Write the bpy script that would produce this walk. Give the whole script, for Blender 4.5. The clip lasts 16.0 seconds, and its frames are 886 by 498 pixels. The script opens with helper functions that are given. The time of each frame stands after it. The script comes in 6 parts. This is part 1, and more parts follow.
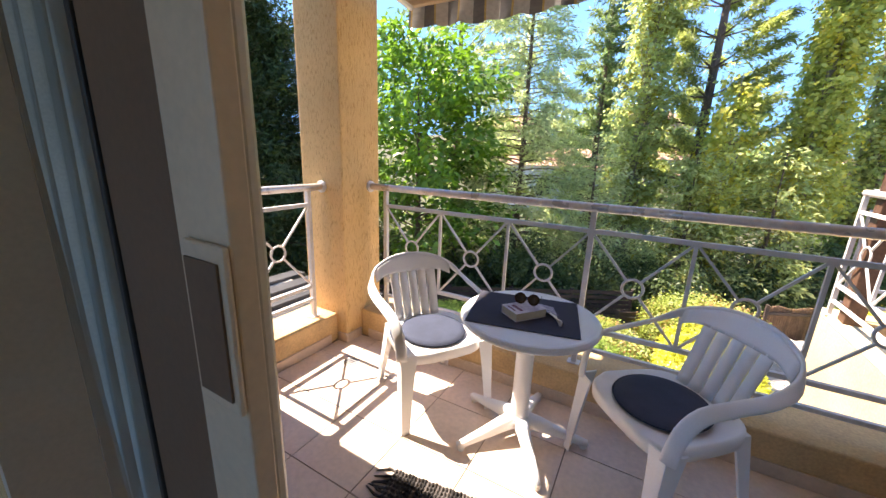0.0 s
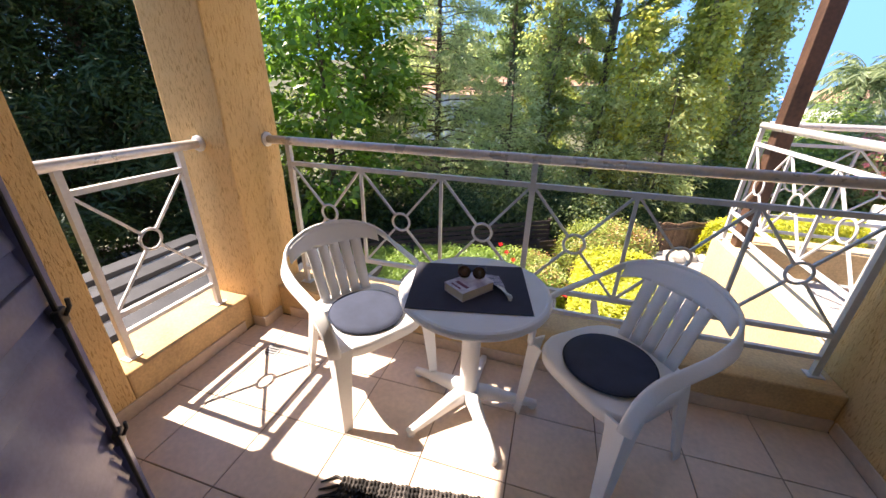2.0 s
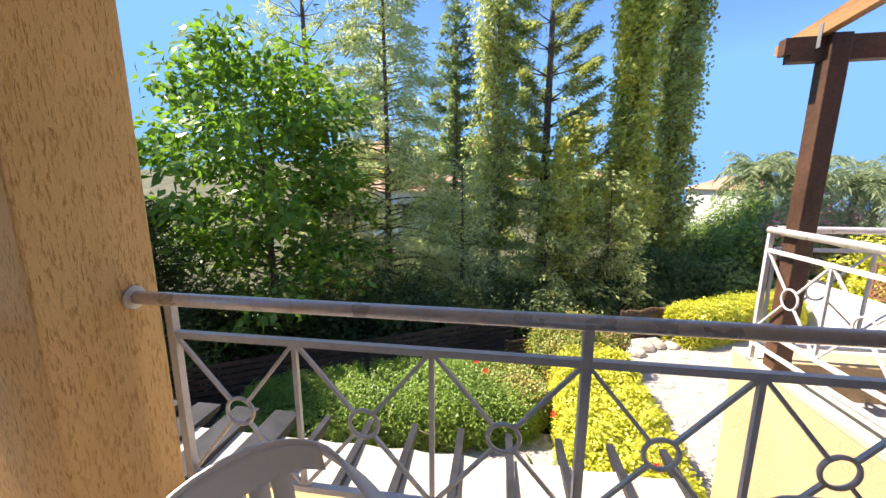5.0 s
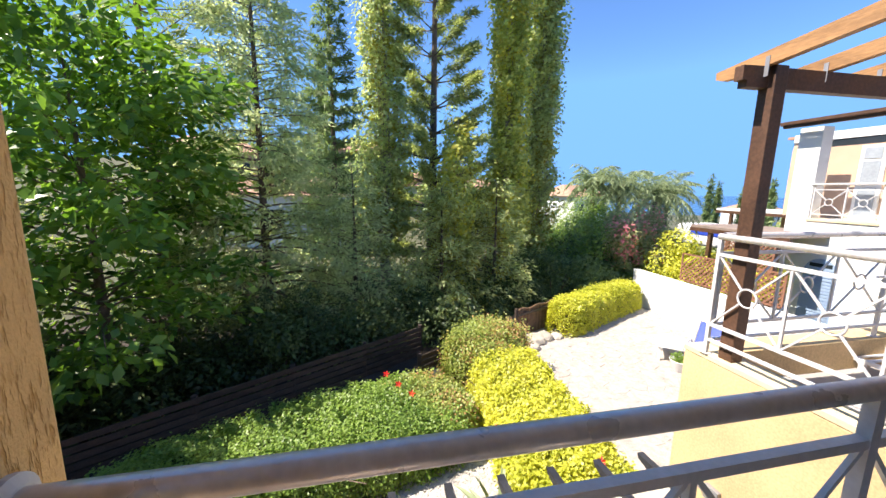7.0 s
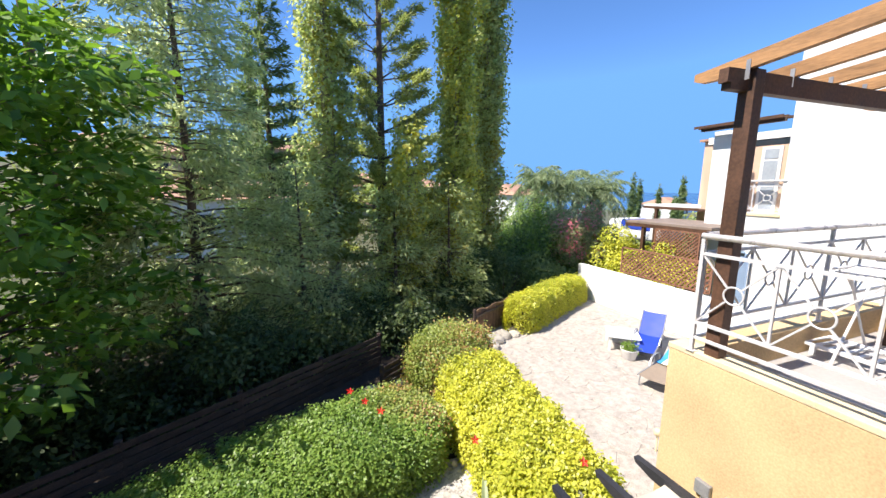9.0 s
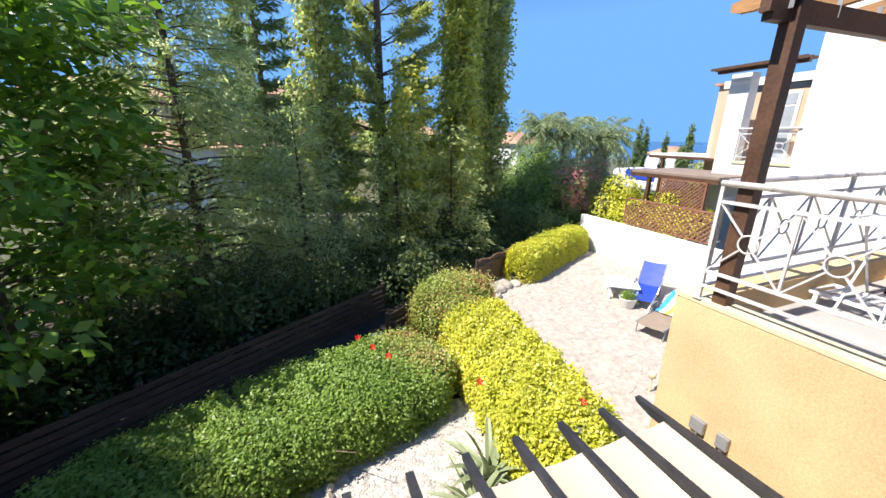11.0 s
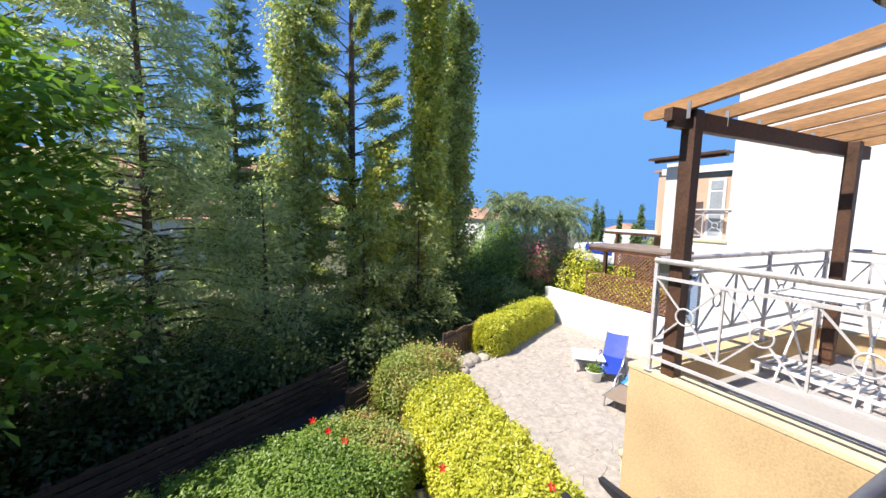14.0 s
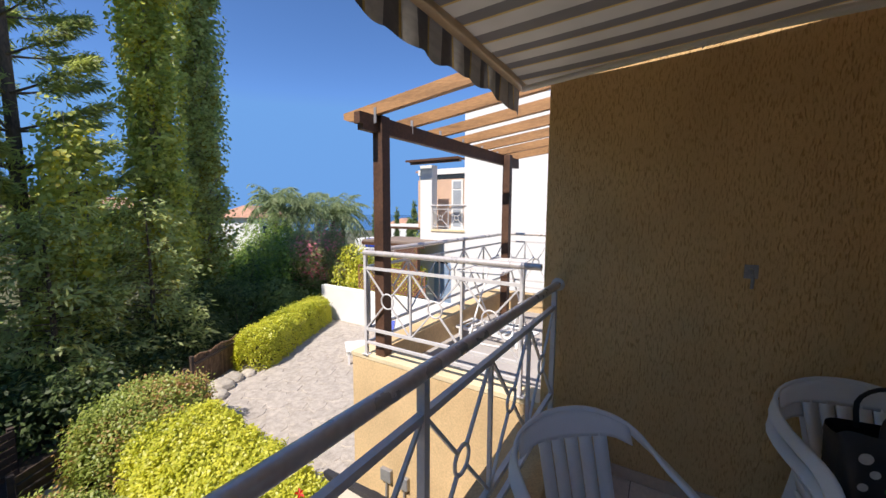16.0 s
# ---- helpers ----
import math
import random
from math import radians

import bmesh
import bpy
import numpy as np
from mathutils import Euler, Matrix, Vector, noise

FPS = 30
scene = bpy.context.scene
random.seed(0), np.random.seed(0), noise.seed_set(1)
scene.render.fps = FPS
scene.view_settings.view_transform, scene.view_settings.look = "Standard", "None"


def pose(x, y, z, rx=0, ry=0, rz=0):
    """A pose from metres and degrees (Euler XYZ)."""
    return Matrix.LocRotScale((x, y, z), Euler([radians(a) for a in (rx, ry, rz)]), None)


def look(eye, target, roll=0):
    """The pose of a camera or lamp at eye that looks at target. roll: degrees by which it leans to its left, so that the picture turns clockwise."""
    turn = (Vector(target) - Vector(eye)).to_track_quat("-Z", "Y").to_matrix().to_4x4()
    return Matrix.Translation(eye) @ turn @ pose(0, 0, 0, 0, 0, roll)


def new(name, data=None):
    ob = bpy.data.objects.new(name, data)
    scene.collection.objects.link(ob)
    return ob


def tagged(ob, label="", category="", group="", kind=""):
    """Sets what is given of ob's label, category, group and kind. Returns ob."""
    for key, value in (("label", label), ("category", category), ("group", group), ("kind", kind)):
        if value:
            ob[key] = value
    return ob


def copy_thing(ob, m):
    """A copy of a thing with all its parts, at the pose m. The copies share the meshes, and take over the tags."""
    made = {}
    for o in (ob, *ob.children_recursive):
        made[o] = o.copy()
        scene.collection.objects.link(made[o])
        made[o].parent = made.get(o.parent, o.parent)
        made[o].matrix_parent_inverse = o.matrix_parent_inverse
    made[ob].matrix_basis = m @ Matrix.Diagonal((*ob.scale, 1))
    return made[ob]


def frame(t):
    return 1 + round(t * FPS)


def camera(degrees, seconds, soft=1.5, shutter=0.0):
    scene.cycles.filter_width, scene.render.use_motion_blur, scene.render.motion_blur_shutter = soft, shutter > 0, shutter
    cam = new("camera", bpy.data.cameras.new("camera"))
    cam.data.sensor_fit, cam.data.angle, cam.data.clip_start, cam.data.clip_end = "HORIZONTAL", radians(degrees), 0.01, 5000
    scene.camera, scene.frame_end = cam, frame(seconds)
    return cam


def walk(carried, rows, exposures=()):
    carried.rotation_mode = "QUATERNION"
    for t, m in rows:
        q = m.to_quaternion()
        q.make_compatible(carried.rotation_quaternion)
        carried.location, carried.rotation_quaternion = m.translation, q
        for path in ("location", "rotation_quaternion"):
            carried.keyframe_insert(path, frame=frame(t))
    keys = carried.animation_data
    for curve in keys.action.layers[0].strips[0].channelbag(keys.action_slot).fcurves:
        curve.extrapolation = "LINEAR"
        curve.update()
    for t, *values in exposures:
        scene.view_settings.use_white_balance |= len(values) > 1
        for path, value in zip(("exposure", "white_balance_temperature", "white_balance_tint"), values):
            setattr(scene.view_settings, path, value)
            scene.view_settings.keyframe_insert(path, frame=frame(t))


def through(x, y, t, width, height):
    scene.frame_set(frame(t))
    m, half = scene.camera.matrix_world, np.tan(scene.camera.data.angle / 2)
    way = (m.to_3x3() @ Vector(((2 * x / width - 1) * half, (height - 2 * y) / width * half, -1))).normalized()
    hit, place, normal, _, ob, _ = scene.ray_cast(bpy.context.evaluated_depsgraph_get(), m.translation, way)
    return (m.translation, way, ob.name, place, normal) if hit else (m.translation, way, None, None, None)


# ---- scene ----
cam = camera(101.2, 16.0)
PATH = [
    (0, (0.163, -0.151, 1.49), (-0.783, 1.539, 0.989), 2.1),
    (0.5, (0.112, -0.117, 1.504), (-0.669, 1.611, 0.868), 1.6),
    (1, (0.065, -0.017, 1.483), (-0.621, 1.72, 0.768), 1.3),
    (1.5, (0.006, 0.108, 1.486), (-0.597, 1.843, 0.695), 1.2),
    (2, (-0.019, 0.135, 1.565), (-0.531, 1.885, 0.744), 1.4),
    (2.5, (-0.026, 0.141, 1.663), (-0.445, 1.938, 0.892), 1.3),
    (3, (-0.039, 0.164, 1.733), (-0.424, 2.016, 1.085), 0.8),
    (3.5, (-0.025, 0.231, 1.75), (-0.418, 2.118, 1.217), 0.6),
    (4, (-0.069, 0.422, 1.723), (-0.459, 2.328, 1.258), 0.6),
    (4.2, (-0.112, 0.536, 1.707), (-0.501, 2.448, 1.271), 0.5),
    (6.3, (-0.977, 1.398, 1.655), (-0.814, 3.363, 1.32), 1.6),
    (6.4, (-1.014, 1.422, 1.662), (-0.807, 3.379, 1.309), 1.8),
    (6.5, (-1.062, 1.449, 1.661), (-0.82, 3.405, 1.323), 1.4),
    (7, (-1.287, 1.546, 1.677), (-0.861, 3.472, 1.346), 1.0),
    (7.5, (-1.469, 1.529, 1.722), (-0.913, 3.422, 1.39), 0.7),
    (8, (-1.49, 1.517, 1.723), (-0.843, 3.379, 1.387), 0.4),
    (8.5, (-1.537, 1.745, 1.738), (-0.853, 3.594, 1.402), 0.3),
    (9, (-1.567, 1.953, 1.705), (-0.841, 3.787, 1.376), 0.3),
    (9.5, (-1.613, 2.023, 1.679), (-0.884, 3.847, 1.306), 0.2),
    (10, (-1.622, 2.05, 1.651), (-0.904, 3.844, 1.135), 0.1),
    (10.2, (-1.629, 2.053, 1.649), (-0.917, 3.833, 1.076), 0.1),
    (12.3, (-1.646, 1.982, 1.728), (-0.933, 3.756, 1.14), 1.3),
    (12.5, (-1.64, 1.976, 1.734), (-0.913, 3.769, 1.227), 1.3),
    (13, (-1.65, 1.959, 1.747), (-0.891, 3.78, 1.423), 1.4),
    (13.5, (-1.627, 1.964, 1.729), (-0.838, 3.786, 1.493), 1.3),
    (14, (-1.554, 1.915, 1.709), (-0.675, 3.7, 1.506), 1.3),
    (14.5, (-1.412, 1.754, 1.723), (-0.37, 3.449, 1.522), 1.2),
    (15, (-1.289, 1.568, 1.717), (0.09, 3.003, 1.525), 1.3),
    (15.5, (-1.214, 1.487, 1.710), (0.412, 2.636, 1.516), 1.0),
    (16, (-0.987, 1.49, 1.719), (0.709, 2.53, 1.515), 0.3),
]
EXPOSURES = [(0, 2.02, 7350, 18), (1.5, 1.78, 7300, 18), (2.5, 1.55, 7300, 18), (4, 1.28, 7250, 17), (6.5, 1.2, 7000, 14), (9, 0.88, 6600, 12), (12.5, 0.88, 6600, 12), (14.5, 0.58, 6600, 13), (16, 0.42, 6700, 15)]
walk(cam, [(t, look(eye, target, roll)) for t, eye, target, roll in PATH], EXPOSURES)

# ---- world, sun, exposure ----
SUN_DIR = Vector((-0.58, 0.015, 0.81)).normalized()      # towards the sun
world = bpy.data.worlds.new("sky")
scene.world = world
world.use_nodes = True
wn = world.node_tree.nodes
sky = wn.new("ShaderNodeTexSky")
sky.sky_type = "NISHITA"
sky.sun_disc = False
sky.sun_elevation = math.asin(SUN_DIR.z)
sky.sun_rotation = math.atan2(SUN_DIR.x, SUN_DIR.y)
sky.altitude = 1500
sky.air_density = 0.75
sky.dust_density = 0.0
sky.ozone_density = 5.0
tint = wn.new("ShaderNodeMix")
tint.data_type, tint.blend_type = "RGBA", "MULTIPLY"
tint.inputs["Factor"].default_value = 1.0
tint.inputs["B"].default_value = (0.74, 0.97, 1.12, 1)
world.node_tree.links.new(sky.outputs[0], tint.inputs["A"])
haze = wn.new("ShaderNodeMix")
haze.data_type, haze.blend_type = "RGBA", "DARKEN"
haze.inputs["Factor"].default_value = 1.0
haze.inputs["B"].default_value = (0.76, 1.9, 4.05, 1)
world.node_tree.links.new(tint.outputs["Result"], haze.inputs["A"])
world.node_tree.links.new(haze.outputs["Result"], wn["Background"].inputs[0])
wn["Background"].inputs[1].default_value = 0.15
sun_data = bpy.data.lights.new("sun", "SUN")
sun_data.energy, sun_data.angle, sun_data.color = 5.0, radians(0.55), (1.0, 0.95, 0.87)
sun = new("sun", sun_data)
sun.matrix_world = look((0, 0, 40), Vector((0, 0, 40)) - SUN_DIR)


# ---- small builders ----
def finish(name, bm, material, parent=None, label="", smooth=False):
    me = bpy.data.meshes.new(name)
    bm.to_mesh(me)
    bm.free()
    if material:
        me.materials.append(material)
    if smooth:
        for p in me.polygons:
            p.use_smooth = True
    ob = new(name, me)
    if parent:
        ob.parent = parent
    if label:
        ob["label"] = label
    return ob


def part(name, bm, material, parent, label="", smooth=False):
    return finish(name, bm, material, parent, label, smooth)


def thing(name, label, category, m=None, group="", kind=""):
    ob = new(name)
    ob.empty_display_size = 0.1
    if m is not None:
        ob.matrix_world = m
    return tagged(ob, label, category, group, kind)


def box(bm, x0, y0, z0, x1, y1, z1, bevel=0.0, seg=2):
    r = bmesh.ops.create_cube(bm, size=1, matrix=Matrix.Translation(((x0 + x1) / 2, (y0 + y1) / 2, (z0 + z1) / 2)) @ Matrix.Diagonal((x1 - x0, y1 - y0, z1 - z0, 1)))
    if bevel:
        es = list({e for v in r["verts"] for e in v.link_edges})
        bmesh.ops.bevel(bm, geom=es, offset=bevel, segments=seg, affect="EDGES", profile=0.5)
    return bm


def boxed(*a, **k):
    return box(bmesh.new(), *a, **k)


def tube(bm, pts, radii, n=10, caps=True):
    """A tapered tube along points."""
    pts = [Vector(p) for p in pts]
    if not hasattr(radii, "__len__"):
        radii = [radii] * len(pts)
    rings = []
    for i, p in enumerate(pts):
        d = (pts[min(i + 1, len(pts) - 1)] - pts[max(i - 1, 0)]).normalized()
        u = d.cross(Vector((0, 0, 1))) if abs(d.z) < 0.9 else d.cross(Vector((0, 1, 0)))
        u.normalize()
        w = d.cross(u)
        rings.append([bm.verts.new(p + radii[i] * (math.cos(2 * math.pi * k / n) * u + math.sin(2 * math.pi * k / n) * w)) for k in range(n)])
    for a, b in zip(rings, rings[1:]):
        for k in range(n):
            bm.faces.new((a[k], b[k], b[(k + 1) % n], a[(k + 1) % n]))
    if caps:
        bm.faces.new(rings[0])
        bm.faces.new(rings[-1][::-1])
    return bm


def bar(bm, p, q, w, h, side=None):
    """A rectangular bar from p to q; w across, h along the upright."""
    p, q = Vector(p), Vector(q)
    d = (q - p).normalized()
    up = Vector((0, 0, 1)) if abs(d.z) < 0.95 else Vector((0, 1, 0))
    s = Vector(side).normalized() if side else d.cross(up).normalized()
    u = s.cross(d).normalized()
    v = [bm.verts.new(c + s * a * w / 2 + u * b * h / 2) for c in (p, q) for a, b in ((-1, -1), (1, -1), (1, 1), (-1, 1))]
    for f in ((0, 1, 2, 3), (7, 6, 5, 4), (0, 4, 5, 1), (1, 5, 6, 2), (2, 6, 7, 3), (3, 7, 4, 0)):
        bm.faces.new([v[i] for i in f])
    return bm


def ring(bm, centre, axis, r, t, n=24, k=8):
    """A torus."""
    q = Vector(axis).to_track_quat("Z", "Y").to_matrix()
    rows = []
    for i in range(n):
        a = 2 * math.pi * i / n
        rows.append([bm.verts.new(Vector(centre) + q @ Vector(((r + t * math.cos(b)) * math.cos(a), (r + t * math.cos(b)) * math.sin(a), t * math.sin(b)))) for b in (2 * math.pi * j / k for j in range(k))])
    for i in range(n):
        for j in range(k):
            bm.faces.new((rows[i][j], rows[(i + 1) % n][j], rows[(i + 1) % n][(j + 1) % k], rows[i][(j + 1) % k]))
    return bm


def lathe(bm, profile, n=32, centre=(0, 0)):
    rows = [[bm.verts.new((centre[0] + r * math.cos(2 * math.pi * k / n), centre[1] + r * math.sin(2 * math.pi * k / n), z)) for k in range(n)] for r, z in profile]
    for a, b in zip(rows, rows[1:]):
        for k in range(n):
            bm.faces.new((a[k], a[(k + 1) % n], b[(k + 1) % n], b[k]))
    bm.faces.new(rows[0][::-1])
    bm.faces.new(rows[-1])
    return bm


def quads(name, verts, faces, material, parent=None, label=""):
    """A mesh from arrays of made-up points."""
    me = bpy.data.meshes.new(name)
    me.vertices.add(len(verts))
    me.vertices.foreach_set("co", np.asarray(verts, np.float32).ravel())
    n = len(faces)
    k = faces.shape[1]
    me.loops.add(n * k)
    me.loops.foreach_set("vertex_index", faces.astype(np.int32).ravel())
    me.polygons.add(n)
    me.polygons.foreach_set("loop_start", np.arange(n, dtype=np.int32) * k)
    me.update(calc_edges=True)
    me.materials.append(material)
    ob = new(name, me)
    if parent:
        ob.parent = parent
    if label:
        ob["label"] = label
    return ob


# ---- materials ----
def material(name, base, rough=0.6, metal=0.0, vary=0.15, scale=8.0, fine=90.0, bump=0.15, stretch=(1, 1, 1), dark=None, random_amount=0.0, island=0.0, spec=0.5, dirt=0.0, coords="Object"):
    """Two scales of tone, fine relief and a little roughness change."""
    m = bpy.data.materials.new(name)
    m.use_nodes = True
    nt = m.node_tree
    N, L = nt.nodes, nt.links
    b = N["Principled BSDF"]
    b.inputs["Metallic"].default_value = metal
    b.inputs["Specular IOR Level"].default_value = spec
    tc = N.new("ShaderNodeTexCoord")
    mp = N.new("ShaderNodeMapping")
    mp.inputs["Scale"].default_value = stretch
    if coords == "World":
        geo = N.new("ShaderNodeNewGeometry")
        L.new(geo.outputs["Position"], mp.inputs[0])
    else:
        L.new(tc.outputs["Object"], mp.inputs[0])
    big, small = N.new("ShaderNodeTexNoise"), N.new("ShaderNodeTexNoise")
    big.inputs["Scale"].default_value, big.inputs["Detail"].default_value = scale, 5
    small.inputs["Scale"].default_value, small.inputs["Detail"].default_value = fine, 4
    L.new(mp.outputs[0], big.inputs[0])
    L.new(mp.outputs[0], small.inputs[0])
    mixn = N.new("ShaderNodeMath")
    mixn.operation = "MULTIPLY_ADD"
    L.new(small.outputs[0], mixn.inputs[0])
    mixn.inputs[1].default_value = 0.45
    half = N.new("ShaderNodeMath")
    half.operation = "MULTIPLY"
    half.inputs[1].default_value = 0.55
    L.new(big.outputs[0], half.inputs[0])
    L.new(half.outputs[0], mixn.inputs[2])
    ramp = N.new("ShaderNodeValToRGB")
    d = dark or [c * (1 - 2.2 * vary) for c in base]
    ramp.color_ramp.elements[0].position, ramp.color_ramp.elements[1].position = 0.32, 0.68
    ramp.color_ramp.elements[0].color = (*[max(c, 0.002) for c in d], 1)
    ramp.color_ramp.elements[1].color = (*[min(c * (1 + vary), 0.95) for c in base], 1)
    L.new(mixn.outputs[0], ramp.inputs[0])
    col = ramp.outputs[0]
    if random_amount or island:
        hsv = N.new("ShaderNodeHueSaturation")
        src = N.new("ShaderNodeObjectInfo").outputs["Random"] if random_amount else N.new("ShaderNodeNewGeometry").outputs["Random Per Island"]
        a = random_amount or island
        mr = N.new("ShaderNodeMapRange")
        mr.inputs["To Min"].default_value, mr.inputs["To Max"].default_value = 1 - a, 1 + a
        L.new(src, mr.inputs[0])
        L.new(mr.outputs[0], hsv.inputs["Value"])
        L.new(col, hsv.inputs["Color"])
        col = hsv.outputs[0]
    L.new(col, b.inputs["Base Color"])
    rr = N.new("ShaderNodeMapRange")
    rr.inputs["To Min"].default_value, rr.inputs["To Max"].default_value = max(rough - 0.12, 0.03), min(rough + 0.12, 1)
    L.new(big.outputs[0], rr.inputs[0])
    L.new(rr.outputs[0], b.inputs["Roughness"])
    if bump:
        bp = N.new("ShaderNodeBump")
        bp.inputs["Strength"].default_value, bp.inputs["Distance"].default_value = bump, 0.01
        L.new(mixn.outputs[0], bp.inputs["Height"])
        L.new(bp.outputs[0], b.inputs["Normal"])
    return m


def leaf_material(name, a, b_, through=0.35, rough=0.5, warm=None):
    """Leaf colours vary from leaf to leaf and by clump; some light comes through."""
    m = bpy.data.materials.new(name)
    m.use_nodes = True
    nt = m.node_tree
    N, L = nt.nodes, nt.links
    p = N["Principled BSDF"]
    geo = N.new("ShaderNodeNewGeometry")
    noise_n = N.new("ShaderNodeTexNoise")
    noise_n.inputs["Scale"].default_value = 0.9
    noise_n.inputs["Detail"].default_value = 3
    L.new(geo.outputs["Position"], noise_n.inputs[0])
    add = N.new("ShaderNodeMath")
    add.operation = "MULTIPLY_ADD"
    add.inputs[1].default_value = 0.5
    L.new(geo.outputs["Random Per Island"], add.inputs[0])
    L.new(noise_n.outputs[0], add.inputs[2])
    ramp = N.new("ShaderNodeValToRGB")
    e = ramp.color_ramp.elements
    e[0].position, e[0].color = 0.4, (*a, 1)
    e[1].position, e[1].color = 0.9, (*b_, 1)
    if warm:
        x = e.new(0.98)
        x.color = (*warm, 1)
    L.new(add.outputs[0], ramp.inputs[0])
    L.new(ramp.outputs[0], p.inputs["Base Color"])
    p.inputs["Roughness"].default_value = rough
    p.inputs["Specular IOR Level"].default_value = 0.35
    tr = N.new("ShaderNodeBsdfTranslucent")
    hsv = N.new("ShaderNodeHueSaturation")
    hsv.inputs["Value"].default_value, hsv.inputs["Saturation"].default_value = 1.5, 1.1
    L.new(ramp.outputs[0], hsv.inputs["Color"])
    L.new(hsv.outputs[0], tr.inputs[0])
    mix = N.new("ShaderNodeMixShader")
    mix.inputs[0].default_value = through
    L.new(p.outputs[0], mix.inputs[1])
    L.new(tr.outputs[0], mix.inputs[2])
    L.new(mix.outputs[0], N["Material Output"].inputs[0])
    return m


def scratched(name, base, groove):
    """Rough render raked with short upright gouges."""
    m = material(name, base, 0.92, vary=0.07, scale=2.0, fine=160, bump=0, spec=0.15, coords="World")
    N, L = m.node_tree.nodes, m.node_tree.links
    p = N["Principled BSDF"]
    geo = N.new("ShaderNodeNewGeometry")
    hs = []
    for sc, st in ((125, 0.22), (34, 0.4), (240, 0.6)):
        mp = N.new("ShaderNodeMapping")
        mp.inputs["Scale"].default_value = (1, 1, st)
        L.new(geo.outputs["Position"], mp.inputs[0])
        n = N.new("ShaderNodeTexNoise")
        n.inputs["Scale"].default_value, n.inputs["Detail"].default_value = sc, 2
        L.new(mp.outputs[0], n.inputs[0])
        hs.append(n.outputs[0])
    cut = N.new("ShaderNodeMapRange")
    cut.inputs["From Min"].default_value, cut.inputs["From Max"].default_value = 0.51, 0.66
    L.new(hs[0], cut.inputs[0])
    gate = N.new("ShaderNodeMapRange")
    gate.inputs["From Min"].default_value, gate.inputs["From Max"].default_value = 0.26, 0.58
    L.new(hs[1], gate.inputs[0])
    mul = N.new("ShaderNodeMath")
    mul.operation = "MULTIPLY"
    L.new(cut.outputs[0], mul.inputs[0])
    L.new(gate.outputs[0], mul.inputs[1])
    mx = N.new("ShaderNodeMix")
    mx.data_type = "RGBA"
    L.new(mul.outputs[0], mx.inputs["Factor"])
    L.new(p.inputs["Base Color"].links[0].from_socket, mx.inputs["A"])
    mx.inputs["B"].default_value = (*groove, 1)
    L.new(mx.outputs["Result"], p.inputs["Base Color"])
    h = N.new("ShaderNodeMath")
    h.operation = "MULTIPLY_ADD"
    h.inputs[1].default_value = -1.0
    L.new(mul.outputs[0], h.inputs[0])
    fin = N.new("ShaderNodeMath")
    fin.operation = "MULTIPLY"
    fin.inputs[1].default_value = 0.5
    L.new(hs[2], fin.inputs[0])
    L.new(fin.outputs[0], h.inputs[2])
    bp = N.new("ShaderNodeBump")
    bp.inputs["Strength"].default_value, bp.inputs["Distance"].default_value = 0.75, 0.006
    L.new(h.outputs[0], bp.inputs["Height"])
    L.new(bp.outputs[0], p.inputs["Normal"])
    return m


STUCCO = scratched("ochre scratched stucco", (0.74, 0.49, 0.225), (0.54, 0.315, 0.12))
STUCCO_Y = material("pale yellow stucco", (0.66, 0.475, 0.26), 0.9, vary=0.15, scale=1.3, fine=60, bump=0.2, spec=0.2, coords="World")
CREAM = material("cream cap render", (0.74, 0.62, 0.40), 0.9, vary=0.1, scale=3, fine=80, bump=0.25, spec=0.2, coords="World")
KERB = material("weathered kerb render", (0.62, 0.42, 0.21), 0.9, vary=0.16, scale=5, fine=70, bump=0.4, spec=0.2, coords="World")
WHITEWALL = material("white render", (0.76, 0.76, 0.74), 0.9, vary=0.03, scale=1.5, fine=60, bump=0.15, spec=0.2, coords="World")
PEACH = material("peach render", (0.62, 0.43, 0.31), 0.9, vary=0.06, scale=1.5, fine=60, bump=0.15, spec=0.2, coords="World")
TILE = material("beige ceramic tile", (0.73, 0.585, 0.475), 0.38, vary=0.08, scale=5, fine=40, bump=0.05, random_amount=0.04, coords="World")
GROUT = material("brown grout", (0.22, 0.16, 0.12), 0.9, vary=0.2, scale=9, fine=120, bump=0.2, coords="World")
SKIRT = material("beige tile skirting", (0.60, 0.46, 0.34), 0.45, vary=0.08, scale=5, fine=40, bump=0.05, random_amount=0.03, coords="World")
RAIL = material("pale grey painted metal", (0.62, 0.60, 0.59), 0.4, metal=0.0, vary=0.07, scale=6, fine=60, bump=0.05, coords="World")
RAILTOP = material("weathered aluminium rail", (0.68, 0.63, 0.60), 0.30, metal=0.35, vary=0.1, scale=9, fine=50, bump=0.08, coords="World")
PLASTIC = material("white moulded plastic", (0.78, 0.77, 0.76), 0.45, vary=0.03, scale=8, fine=200, bump=0.04)
NAVY = material("navy cushion cloth", (0.055, 0.065, 0.10), 0.85, vary=0.12, scale=12, fine=420, bump=0.25, spec=0.2)
GREYCLOTH = material("navy cushion piping", (0.03, 0.035, 0.055), 0.9, vary=0.12, scale=12, fine=420, bump=0.25, spec=0.2)
MATCLOTH = material("dark slate placemat weave", (0.055, 0.055, 0.075), 0.85, vary=0.1, scale=20, fine=500, bump=0.3, spec=0.2)
